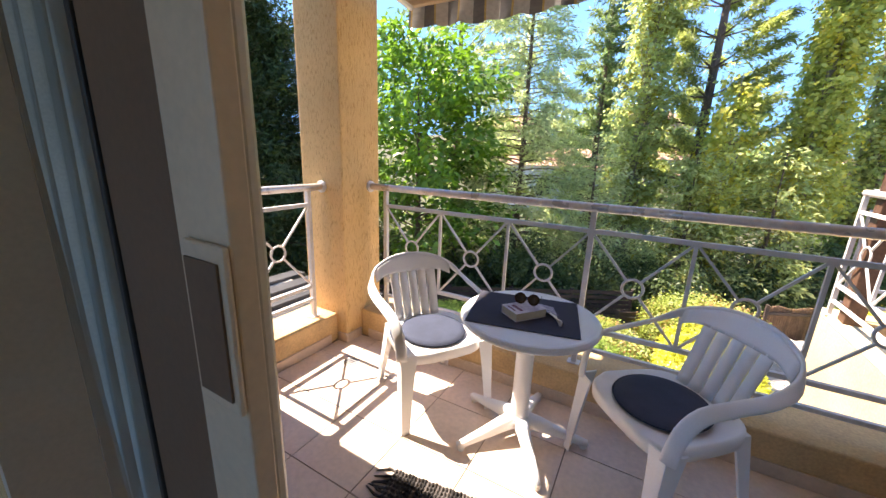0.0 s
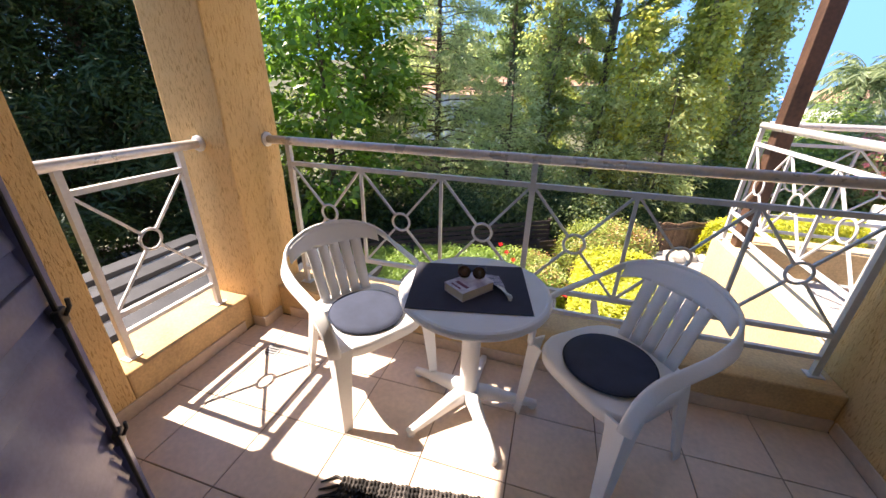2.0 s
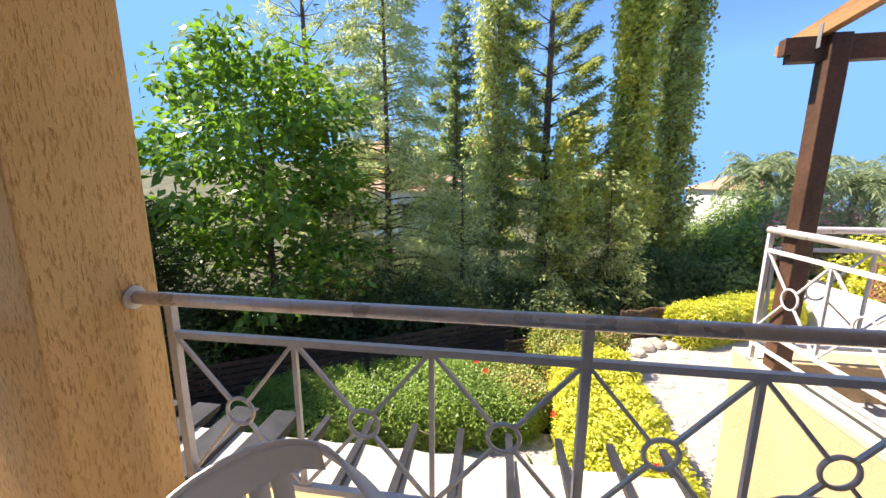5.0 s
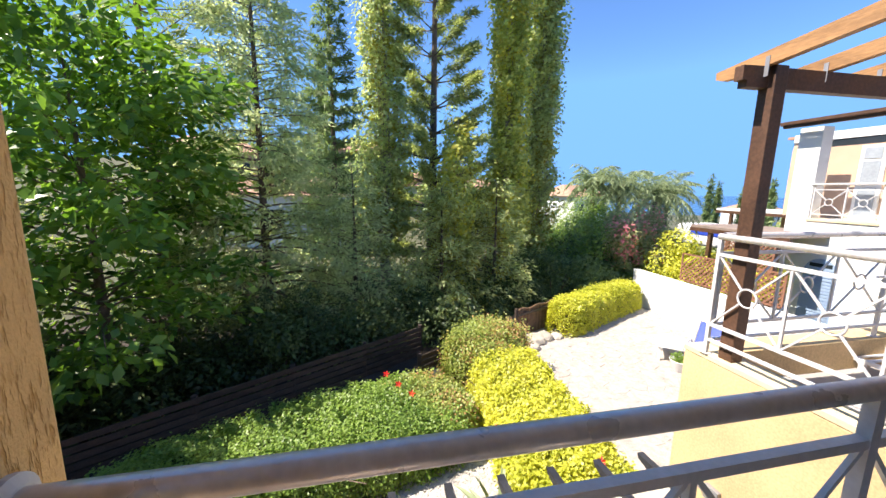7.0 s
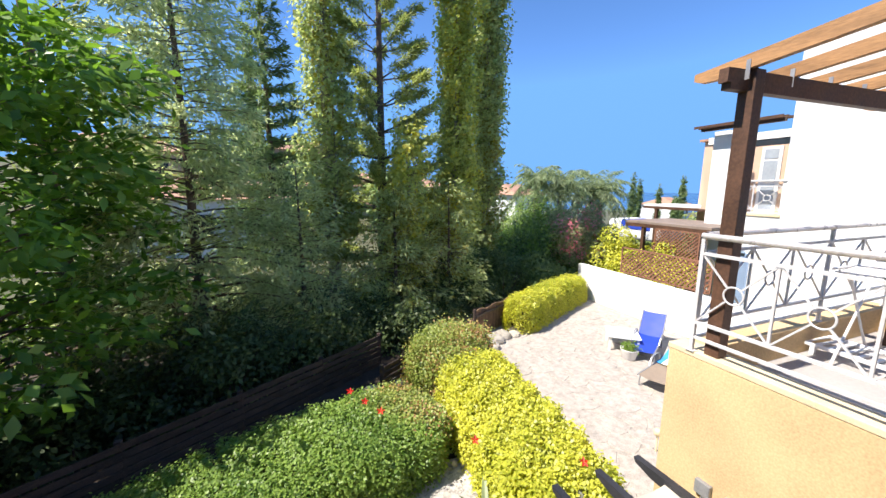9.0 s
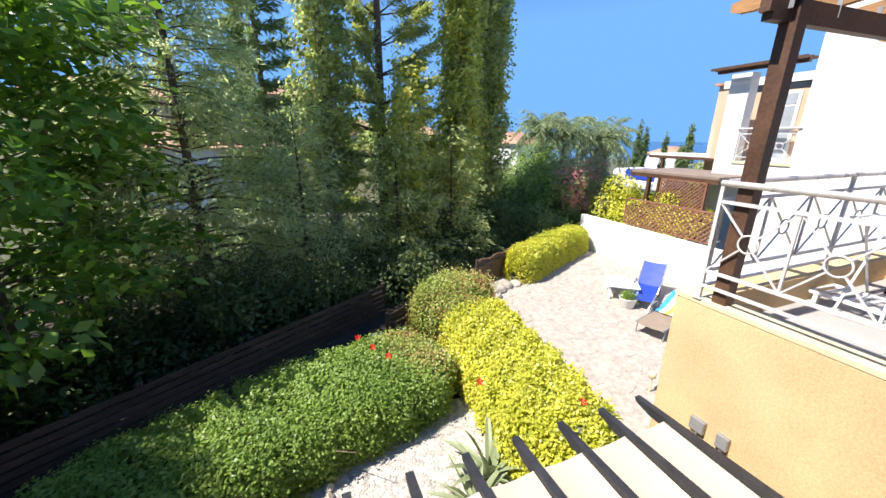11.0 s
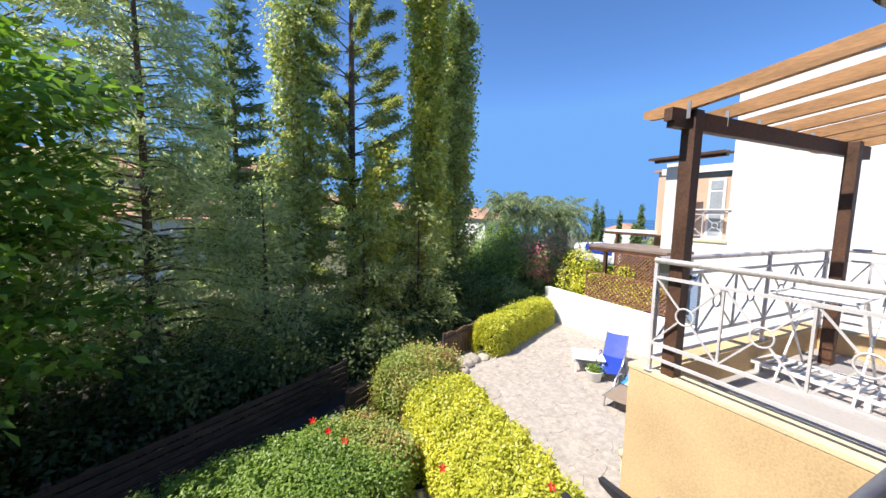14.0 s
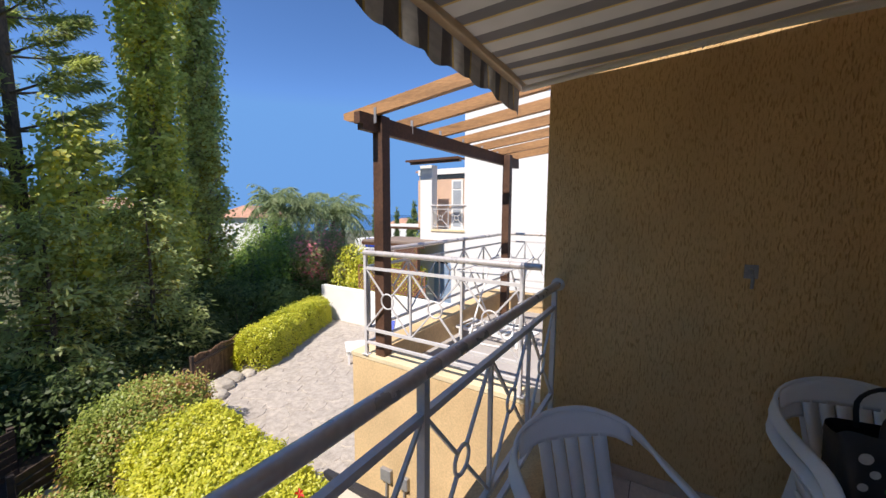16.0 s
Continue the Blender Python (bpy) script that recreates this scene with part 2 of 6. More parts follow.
SHUTTER = material("lavender blue shutter paint", (0.15, 0.16, 0.29), 0.20, vary=0.08, scale=5, fine=60, bump=0.08)
DARKMETAL = material("dark metal", (0.03, 0.028, 0.026), 0.45, metal=0.4, vary=0.2, scale=20, fine=100, bump=0.1)
FRAME = material("cream aluminium frame", (0.60, 0.51, 0.38), 0.45, vary=0.06, scale=5, fine=80, bump=0.04)
FRAMEW = material("pale grey aluminium", (0.66, 0.51, 0.34), 0.45, vary=0.05, scale=5, fine=80, bump=0.04)
FRAMEB = material("brown taupe aluminium", (0.17, 0.095, 0.05), 0.5, vary=0.08, scale=5, fine=80, bump=0.04)
CURTAIN = material("sheer pale curtain", (0.50, 0.50, 0.40), 0.9, vary=0.1, scale=5, fine=220, bump=0.15)
ROOM = material("room paint", (0.74, 0.71, 0.66), 0.9, vary=0.05, scale=2, fine=60, bump=0.1)
BEAM = material("brown stained timber", (0.105, 0.05, 0.027), 0.6, vary=0.28, scale=3, fine=40, bump=0.3, stretch=(1, 1, 1))
RAFTER = material("warm stained rafters", (0.42, 0.22, 0.09), 0.6, vary=0.22, scale=3, fine=30, bump=0.3, stretch=(3, 0.5, 3))
DARKWOOD = material("dark weathered planks", (0.075, 0.05, 0.038), 0.75, vary=0.3, scale=4, fine=40, bump=0.3, stretch=(1, 1, 3), random_amount=0.2)
BLACKBEAM = material("black painted beams", (0.03, 0.03, 0.035), 0.55, vary=0.25, scale=6, fine=50, bump=0.15)
CANVAS = material("cream canvas roof", (0.52, 0.46, 0.37), 0.85, vary=0.06, scale=2, fine=120, bump=0.15)
REED = material("brown reed fence", (0.20, 0.12, 0.07), 0.85, vary=0.25, scale=6, fine=60, bump=0.3, island=0.3)
BARK = material("grey brown bark", (0.16, 0.11, 0.08), 0.9, vary=0.3, scale=6, fine=30, bump=0.6, stretch=(1, 1, 0.3), coords="World")
PALEBARK = material("pale poplar bark", (0.34, 0.30, 0.24), 0.9, vary=0.3, scale=6, fine=30, bump=0.5, stretch=(1, 1, 0.4), coords="World")
GRAVEL = material("white pebbles", (0.50, 0.46, 0.41), 0.85, vary=0.22, scale=9, fine=70, bump=0.6, island=0.2, coords="World")
PAVE = material("pale crazy paving", (0.45, 0.40, 0.35), 0.85, vary=0.18, scale=9, fine=45, bump=0.4, random_amount=0.03, coords="World")
PAVEJOINT = material("pale paving joints", (0.44, 0.39, 0.335), 0.95, vary=0.2, scale=9, fine=45, bump=0.35, coords="World")
SOIL = material("dark garden soil", (0.055, 0.038, 0.026), 0.95, vary=0.3, scale=2, fine=22, bump=0.8, coords="World")
LAND = material("dry green land", (0.12, 0.12, 0.06), 0.95, vary=0.3, scale=0.06, fine=0.9, bump=0.3, coords="World")
SEA = material("blue sea", (0.03, 0.10, 0.22), 0.25, vary=0.12, scale=0.01, fine=0.05, bump=0.05, coords="World")
TERRA = material("terracotta roof tiles", (0.48, 0.27, 0.18), 0.85, vary=0.2, scale=2, fine=14, bump=0.3, coords="World")
LATTICE = material("red brown lattice", (0.26, 0.12, 0.07), 0.7, vary=0.15, scale=6, fine=50, bump=0.2)
BLUEPLASTIC = material("blue sling fabric", (0.02, 0.06, 0.42), 0.6, vary=0.1, scale=6, fine=200, bump=0.1)
GREYMETAL = material("grey tube metal", (0.35, 0.35, 0.36), 0.4, metal=0.4, vary=0.1, scale=9, fine=80, bump=0.05)
TAUPE = material("taupe sling fabric", (0.30, 0.23, 0.17), 0.8, vary=0.1, scale=6, fine=200, bump=0.1)
STONE = material("rough pale stone", (0.46, 0.41, 0.34), 0.9, vary=0.2, scale=5, fine=30, bump=0.7, random_amount=0.12, coords="World")
DARKWINDOW = material("dark window glass", (0.03, 0.04, 0.05), 0.12, vary=0.1, scale=1, fine=9, bump=0)
BLUEDOOR = material("pale blue door paint", (0.30, 0.40, 0.55), 0.55, vary=0.06, scale=4, fine=50, bump=0.1)
POPLAR_Y = leaf_material("yellow green poplar leaves", (0.28, 0.33, 0.09), (0.58, 0.60, 0.19), 0.55, warm=(0.56, 0.50, 0.09))
POPLAR_G = leaf_material("fresh poplar leaves", (0.24, 0.30, 0.11), (0.52, 0.57, 0.25), 0.55, warm=(0.30, 0.28, 0.06))
PINE_G = leaf_material("dark pine needles", (0.08, 0.13, 0.05), (0.20, 0.27, 0.10), 0.45)
NORFOLK = leaf_material("olive green norfolk foliage", (0.16, 0.21, 0.07), (0.40, 0.44, 0.14), 0.5)
CEDAR = leaf_material("grey green cedar foliage", (0.27, 0.33, 0.16), (0.60, 0.64, 0.35), 0.58)
LUSH = leaf_material("bright broad leaves", (0.045, 0.11, 0.018), (0.20, 0.34, 0.055), 0.42, rough=0.33)
# near-black copy of the pine green; deep shade is put into the colour
PINE_SHADED = leaf_material("pine needles with deep shade in the colour", (0.016, 0.03, 0.010), (0.05, 0.085, 0.022), 0.2)
SHRUB = leaf_material("dark shrub leaves", (0.09, 0.15, 0.055), (0.26, 0.34, 0.12), 0.42)
# darker copy of the shrub leaves above, with deep shade put into the colour
SHRUB_SHADED = leaf_material("shrub leaves with shade in the colour", (0.035, 0.06, 0.022), (0.13, 0.18, 0.06), 0.35)
HEDGE_G = leaf_material("green hedge leaves", (0.11, 0.20, 0.035), (0.27, 0.38, 0.08), 0.36, rough=0.4)
HEDGE_Y = leaf_material("golden hedge leaves", (0.30, 0.34, 0.03), (0.62, 0.60, 0.08), 0.35, rough=0.4)
HEDGE_M = leaf_material("olive hedge leaves", (0.15, 0.22, 0.04), (0.36, 0.40, 0.10), 0.3, rough=0.45, warm=(0.42, 0.24, 0.10))
PALM = leaf_material("palm fronds", (0.14, 0.20, 0.09), (0.32, 0.38, 0.20), 0.35)
BOUG = leaf_material("pink bougainvillea", (0.20, 0.25, 0.09), (0.40, 0.40, 0.20), 0.4, warm=(0.85, 0.30, 0.34))
AGAVE = leaf_material("pale agave leaves", (0.20, 0.25, 0.13), (0.34, 0.38, 0.22), 0.15)
RED = material("red petals", (0.65, 0.02, 0.015), 0.5, vary=0.1, bump=0.05)

# ---- ground and distance ----
GZ = -2.75


def land_height(x, y):
    """The garden is level; past the fence the land dips, then rises to a hill inland and falls to the sea."""
    d = y - (9.6 + 0.35 * x if x < 3 else 11.2 + 0.38 * (x - 3))
    z = GZ - 1.1 * min(max(d / 4, 0), 1)
    inland = min(max((y - 20) / 40, 0), 1) * min(max((12 - (x - 0.25 * y)) / 30, 0), 1)
    z += 9 * inland
    r = math.hypot(x, y)
    z -= 52 * min(max((r - 70) / 1100, 0), 1) ** 0.9
    return z


gx = sorted({round(v, 2) for v in [-4500, -2500, -1500, -900, -500, -300, -200, -120, -80, -60] + list(np.arange(-45, 60.1, 3.0)) + [70, 85, 110, 150, 220, 330, 500, 800, 1200, 1600, 2500, 4500]})
gy = sorted({round(v, 2) for v in [-4500, -1500, -600, -300, -120, -50, -20, -8] + list(np.arange(2, 80.1, 3.0)) + [90, 110, 150, 220, 330, 500, 800, 1200, 1600, 2500, 4500]})
gv = np.array([(x, y, land_height(x, y)) for y in gy for x in gx])
nx = len(gx)
gf = np.array([(j * nx + i, j * nx + i + 1, (j + 1) * nx + i + 1, (j + 1) * nx + i) for j in range(len(gy) - 1) for i in range(nx - 1)])
ground = tagged(quads("ground", gv, gf, LAND), "dry green land sloping down to the sea", "ground", kind="structure")
sea_bm = bmesh.new()
bmesh.ops.create_grid(sea_bm, x_segments=2, y_segments=2, size=4900, matrix=Matrix.Translation((0, 0, -44)))
tagged(finish("water", sea_bm, SEA), "calm blue sea on the horizon", "sea", kind="structure")

# garden surfaces, each laid a little above the land
soil = tagged(finish("garden_soil", boxed(-9, 2.2, GZ - 0.3, 2.9, 13, GZ + 0.01), SOIL), "dark soil under the hedges of the garden", "soil", kind="structure")
pave = tagged(finish("pavement", boxed(2.2, 2.2, GZ - 0.3, 9.2, 14.2, GZ + 0.03), PAVEJOINT), "pale stone paving of the neighbour's yard", "paving", kind="structure")

# ---- our balcony: floor, kerbs, walls, column ----
X0, X1, YF, YH = -1.88, 1.52, 1.97, 0.2
floor = tagged(finish("floor", boxed(X0 - 0.3, -0.05, -0.25, X1, 2.32, -0.006), GROUT), "balcony floor of beige ceramic tiles", "floor", kind="structure")
tagged(finish("kerb_front", boxed(-1.78, YF, -0.006, X1, 2.32, 0.23, 0.012), KERB), "low weathered ochre kerb under the front railing", "kerb", kind="structure")
tagged(finish("kerb_side", boxed(-2.2, 1.01, -0.006, X0, 1.80, 0.23, 0.012), KERB), "low ochre kerb under the side railing", "kerb", kind="structure")
col = tagged(finish("column", boxed(-2.2, 1.80, -0.25, -1.78, 2.21, 3.3, 0.01), STUCCO), "square ochre stucco corner column", "column", kind="structure")
tagged(finish("wall_side", boxed(-2.2, -0.05, -3, X0, 1.01, 3.3, 0.01), STUCCO), "ochre scratched stucco side wall", "wall", kind="structure")
tagged(finish("wall_east", boxed(X1, -3.2, -2.75, X1 + 0.1, 2.20, 3.3, 0.01), STUCCO), "ochre stucco party wall in deep shade", "wall", kind="structure")
tagged(finish("wall_below", boxed(-2.2, 2.1, GZ - 0.2, X1, 2.3, -0.25), STUCCO_Y), "yellow rendered wall below the balcony", "wall", kind="structure")
# facade with the door opening from x = -0.95 to 0.95
DX0, DX1, DZ = -0.95, 0.95, 2.15
tagged(finish("wall_facade_west", boxed(X0, -0.06, -0.006, DX0, YH, 3.3), STUCCO), "ochre stucco facade beside the balcony door", "wall", kind="structure")
tagged(finish("wall_facade_east", boxed(DX1, -0.06, -0.006, X1, YH, 3.3), STUCCO), "ochre stucco facade beside the balcony door", "wall", kind="structure")
tagged(finish("wall_facade_top", boxed(DX0, -0.06, DZ, DX1, YH, 3.3), STUCCO), "ochre stucco facade above the balcony door", "wall", kind="structure")
# the dim room behind; its back wall has an added unseen opening for light
tagged(finish("room_floor", boxed(-2.2, -3.2, -0.25, X1, -0.055, -0.006), TILE), "beige tiled bedroom floor", "floor", kind="structure")
for nm, b in (("low", (-2.2, -3.3, -0.25, X1, -3.2, 0.7)), ("high", (-2.2, -3.3, 2.6, X1, -3.2, 2.7)), ("west_pier", (-2.2, -3.3, 0.7, -2.0, -3.2, 2.6)), ("east_pier", (1.3, -3.3, 0.7, X1, -3.2, 2.6))):
    tagged(finish("room_wall_" + nm, boxed(*b), ROOM), "plain bedroom wall round an added light opening", "wall", kind="structure")
tagged(finish("room_wall_west", boxed(-2.3, -3.3, -0.25, -2.2, -0.06, 2.7), ROOM), "plain bedroom wall", "wall", kind="structure")
tagged(finish("ceiling", boxed(-2.3, -3.3, 2.7, X1, -0.06, 2.8), ROOM), "plain bedroom ceiling", "ceiling", kind="structure")
# unseen beam, added so its shadow ends the sunlit part of floor and table
tagged(finish("shade_beam", boxed(-2.42, -0.06, 3.3, -1.76, 2.28, 3.55), STUCCO), "unseen ochre beam added to shade the balcony", "beam", kind="structure")
# tile skirtings
for nm, b in (("front", (-1.70, YF - 0.012, -0.004, X1 - 0.012, YF - 0.001, 0.075)), ("side", (X0 + 0.001, YH + 0.012, -0.004, X0 + 0.012, 1.72, 0.075)), ("east", (X1 - 0.012, YH + 0.012, -0.004, X1 - 0.001, YF - 0.012, 0.075)),
              ("column_south", (X0 + 0.012, 1.785, -0.004, -1.768, 1.799, 0.075)), ("column_east", (-1.779, 1.799, -0.004, -1.765, YF - 0.012, 0.075))):
    tagged(finish("baseboard_" + nm, boxed(*b, bevel=0.004), SKIRT), "beige tile skirting along the balcony wall", "skirting", kind="structure")


# ---- railings ----
def railing(name, label, p0, p1, posts, bars, z_top, z_mid, z_low, z_foot, z_bottom=None, flange=(True, True), rings=True, tube_r=0.026, group="", ring_r=0.055):
    """A railing from p0 to p1 in plan: a round handrail, flat posts, a mid and a low rail, and crosses with rings between the uprights.
    posts and bars are distances along it."""
    p0, p1 = Vector((*p0, 0)), Vector((*p1, 0))
    d = (p1 - p0).normalized()
    length = (p1 - p0).length
    t = thing(name, label, "railing", group=group)

    def at(s, z):
        return p0 + d * s + Vector((0, 0, z))
    part("handrail", tube(bmesh.new(), [at(0, z_top), at(length / 2, z_top), at(length, z_top)], tube_r, 20, caps=False), RAILTOP, t, smooth=True)
    for on, s, sg in ((flange[0], 0, 1), (flange[1], length, -1)):
        if on:
            part("flange", tube(bmesh.new(), [at(s, z_top), at(s + sg * 0.012, z_top), at(s + sg * 0.02, z_top)], [0.045, 0.045, 0.03], 20), RAIL, t, "round metal wall flange")
    for s in posts:
        part("post", bar(bmesh.new(), at(s, z_foot), at(s, z_top - tube_r * 0.6), 0.03, 0.03, side=d), RAIL, t)
        part("foot_plate", bar(bmesh.new(), at(s, z_foot + 0.001), at(s, z_foot + 0.007), 0.075, 0.06, side=d), RAIL, t)
    ups = sorted(list(posts) + list(bars))
    part("mid_rail", bar(bmesh.new(), at(ups[0], z_mid), at(ups[-1], z_mid), 0.026, 0.026), RAIL, t)
    part("low_rail", bar(bmesh.new(), at(ups[0], z_low), at(ups[-1], z_low), 0.026, 0.026), RAIL, t)
    if z_bottom is not None:
        part("bottom_rail", bar(bmesh.new(), at(ups[0], z_bottom), at(ups[-1], z_bottom), 0.024, 0.024), RAIL, t)
    for s in bars:
        part("baluster", bar(bmesh.new(), at(s, z_low), at(s, z_mid), 0.018, 0.018, side=d), RAIL, t)
    rr = ring_r
    for a, b in zip(ups, ups[1:]):
        if b - a < 0.3:
            continue
        c = at((a + b) / 2, (z_mid + z_low) / 2)
        if rings:
            part("ring", ring(bmesh.new(), c, d.cross(Vector((0, 0, 1))), rr, 0.008), RAIL, t, smooth=True)
        for e in (at(a, z_mid), at(b, z_mid), at(a, z_low), at(b, z_low)):
            q = c + (e - c).normalized() * rr if rings else c
            part("brace", bar(bmesh.new(), e, q, 0.013, 0.013), RAIL, t)
    return t


railing("front_railing", "pale grey metal balcony railing with ring crosses", (-1.78, 2.1), (X1, 2.1), [0.16, 1.676, 3.21], [0.655, 1.166, 2.19, 2.703], 1.228, 1.09, 0.48, 0.23, 0.345)
railing("side_railing", "short pale grey metal railing beside the column", (-1.985, 1.01), (-1.985, 1.80), [0.10, 0.65], [], 1.228, 1.105, 0.48, 0.23, 0.375)

# ---- neighbour's terrace ----
NX0, NX1, NY = 1.64, 5.25, 4.18
tagged(finish("terrace_floor", boxed(NX0, 0.2, -0.25, NX1, NY - 0.02, 0.0), material("grey terrace tiles", (0.42, 0.39, 0.365), 0.6, vary=0.08, scale=2, fine=30, bump=0.1, coords="World")), "pale grey tiled floor of the neighbouring terrace", "floor", kind="structure")
tagged(finish("terrace_wall_west", boxed(NX0 - 0.02, 2.23, GZ - 0.2, NX0 + 0.2, NY, 0.24, 0.008), STUCCO_Y), "yellow rendered side wall of the neighbouring terrace", "wall", kind="structure")
tagged(finish("terrace_cap_west", boxed(NX0 - 0.025, 2.23, 0.241, NX0 + 0.205, NY + 0.01, 0.29, 0.006), CREAM), "cream capping of the terrace wall", "capping", kind="structure")
tagged(finish("terrace_wall_front", boxed(NX0 + 0.2, NY - 0.24, GZ - 0.2, NX1, NY, 0.29, 0.008), STUCCO_Y), "yellow rendered front wall of the neighbouring terrace", "wall", kind="structure")
tagged(finish("terrace_wall_east", boxed(NX1 - 0.2, 0.2, GZ - 0.2, NX1 + 0.02, NY - 0.24, 0.29, 0.008), STUCCO_Y), "yellow rendered side wall of the neighbouring terrace", "wall", kind="structure")
tagged(finish("neighbour_facade", boxed(X1 + 0.1, 0.0, GZ - 0.2, 5.3, 0.2, 3.3), STUCCO), "ochre facade of the neighbouring house", "wall", kind="structure")
railing("metal_railing", "pale grey metal railing along the terrace side", (NX0 - 0.01, 2.25), (NX0 - 0.01, 4.0), [0.14, 1.735], [0.66, 1.19], 1.318, 1.168, 0.556, 0.29, 0.42, flange=(False, False), group="terrace railings", ring_r=0.072)
railing("metal_railing", "pale grey metal railing along the terrace front", (NX0 + 0.02, 3.99), (NX1 - 0.1, 3.98), [2.0, 3.48], [0.02, 0.67, 1.33, 2.67], 1.325, 1.175, 0.55, 0.29, 0.41, flange=(False, False), group="terrace railings", ring_r=0.072)
railing("metal_railing", "pale grey metal railing on the terrace far side", (NX1 - 0.08, 3.98), (NX1 - 0.08, 1.9), [0.0, 1.2, 2.05], [0.4, 0.8, 1.6], 1.335, 1.2, 0.52, 0.29, 0.40, flange=(False, False), group="terrace railings")

perg = thing("pergola", "brown timber pergola with warm stained rafters on the terrace", "pergola")
for px, py, pz in ((1.712, 3.835, 0.29), (4.47, 3.66, 0.0)):
    part("post", boxed(px - 0.058, py - 0.058, pz, px + 0.058, py + 0.058, 2.60, 0.006), BEAM, perg)
part("front_beam", bar(bmesh.new(), (1.47, 3.868, 2.522), (5.0, 3.705, 2.522), 0.07, 0.15), BEAM, perg)
part("beam_nose", bar(bmesh.new(), (1.43, 3.870, 2.545), (1.47, 3.868, 2.545), 0.07, 0.10), BEAM, perg)
part("wall_plate", boxed(1.63, 0.2, 2.80, 5.2, 0.27, 2.99, 0.006), BEAM, perg)
for i in range(7):
    rx = 1.635 + 0.562 * i
    bm = bmesh.new()
    prof = [(0.2, 2.995), (4.05, 2.572), (4.16, 2.578), (4.215, 2.60), (4.215, 2.655), (0.2, 3.125)]
    a = [bm.verts.new((rx - 0.03, y, z)) for y, z in prof]
    b = [bm.verts.new((rx + 0.03, y, z)) for y, z in prof]
    bm.faces.new(a)
    bm.faces.new(b[::-1])
    for k in range(6):
        bm.faces.new((a[k], b[k], b[(k + 1) % 6], a[(k + 1) % 6]))
    bmesh.ops.recalc_face_normals(bm, faces=bm.faces)
    part("rafter", bm, RAFTER, perg)
    part("bracket", boxed(rx - 0.036, 3.795, 2.52, rx - 0.031, 3.825, 2.66), GREYMETAL, perg, "small galvanised angle bracket")

# ---- white house beyond, with its recessed balcony ----
WX = 13.0
house = thing("white_house", "white rendered house with a recessed balcony", "house")
part("wall_south", boxed(WX, 0.2, GZ - 0.5, WX + 5, 9.0, 6.2), WHITEWALL, house)
part("wall_pillar", boxed(WX, 10.68, 0.88, WX + 0.45, 11.32, 3.82), WHITEWALL, house)
part("wall_lower", boxed(WX, 9.0, GZ - 0.5, WX + 5, 11.32, 0.88), WHITEWALL, house)
part("recess_wall", boxed(WX + 1.5, 9.0, 0.88, WX + 1.7, 12.5, 3.3), PEACH, house, "peach rendered recess wall")
part("recess_head", boxed(WX + 1.5, 9.0, 3.55, WX + 1.7, 12.5, 3.82), WHITEWALL, house)
part("high_window", boxed(WX + 1.53, 9.3, 3.3, WX + 1.6, 12.0, 3.55), DARKWINDOW, house, "dark strip window")
part("roof_beam", boxed(WX - 0.45, 9.0, 3.825, WX - 0.30, 11.55, 3.93), BEAM, house)
for k in range(3):
    x = WX - 0.55 + 0.25 * k
    part("slat", boxed(x, 9.002, 3.935, x + 0.06, 11.75, 4.02), BEAM, house)
PALEPANE = material("pale curtained glass", (0.34, 0.38, 0.42), 0.2, vary=0.1, scale=2, fine=20, bump=0)
french = part("french_window", boxed(WX + 1.44, 9.85, 0.9, WX + 1.495, 10.48, 3.25), WHITEWALL, house, "white framed french window")
for z0, z1 in ((1.0, 1.9), (2.0, 2.75), (2.83, 3.17)):
    part("pane", boxed(WX + 1.42, 9.95, z0, WX + 1.439, 10.38, z1), PALEPANE, french)
part("balcony_sill", boxed(WX - 0.04, 8.95, 0.82, WX + 0.5, 10.72, 0.905, 0.01), CREAM, house)
part("balcony_rail", tube(bmesh.new(), [(WX - 0.02, 8.9, 2.0), (WX - 0.02, 9.8, 2.0), (WX - 0.02, 10.72, 2.0)], 0.032, 8), RAIL, house)
for z in (1.05, 1.83):
    part("balcony_rail", bar(bmesh.new(), (WX + 0.03, 8.98, z), (WX + 0.03, 10.66, z), 0.03, 0.03), RAIL, house)
for y in (9.0, 9.82, 10.64):
    part("balcony_post", bar(bmesh.new(), (WX + 0.03, y, 0.9), (WX + 0.03, y, 2.0), 0.035, 0.035), RAIL, house)
for ya in (9.0, 9.82):
    yc = ya + 0.41
    for sy, sz in ((-1, -1), (-1, 1), (1, -1), (1, 1)):
        e = Vector((WX + 0.03, yc + 0.41 * sy, 1.44 + 0.39 * sz))
        c = Vector((WX + 0.03, yc, 1.44))
        part("balcony_cross", bar(bmesh.new(), e, c + (e - c).normalized() * 0.1, 0.022, 0.022), RAIL, house)
    part("balcony_ring", ring(bmesh.new(), (WX + 0.03, yc, 1.44), (1, 0, 0), 0.10, 0.014), RAIL, house)


def arch_slab(x0, x1, yc, half_w, z_spring):
    bm = bmesh.new()
    line = [(yc - half_w, GZ)] + [(yc - half_w * math.cos(a), z_spring + half_w * math.sin(a)) for a in np.linspace(0, math.pi, 17)] + [(yc + half_w, GZ)]
    fa = [bm.verts.new((x0, y, z)) for y, z in line]
    fb = [bm.verts.new((x1, y, z)) for y, z in line]
    bm.faces.new(fa)
    bm.faces.new(fb[::-1])
    for k in range(len(line)):
        bm.faces.new((fa[k], fb[k], fb[(k + 1) % len(line)], fa[(k + 1) % len(line)]))
    bmesh.ops.recalc_face_normals(bm, faces=bm.faces)
    return bm


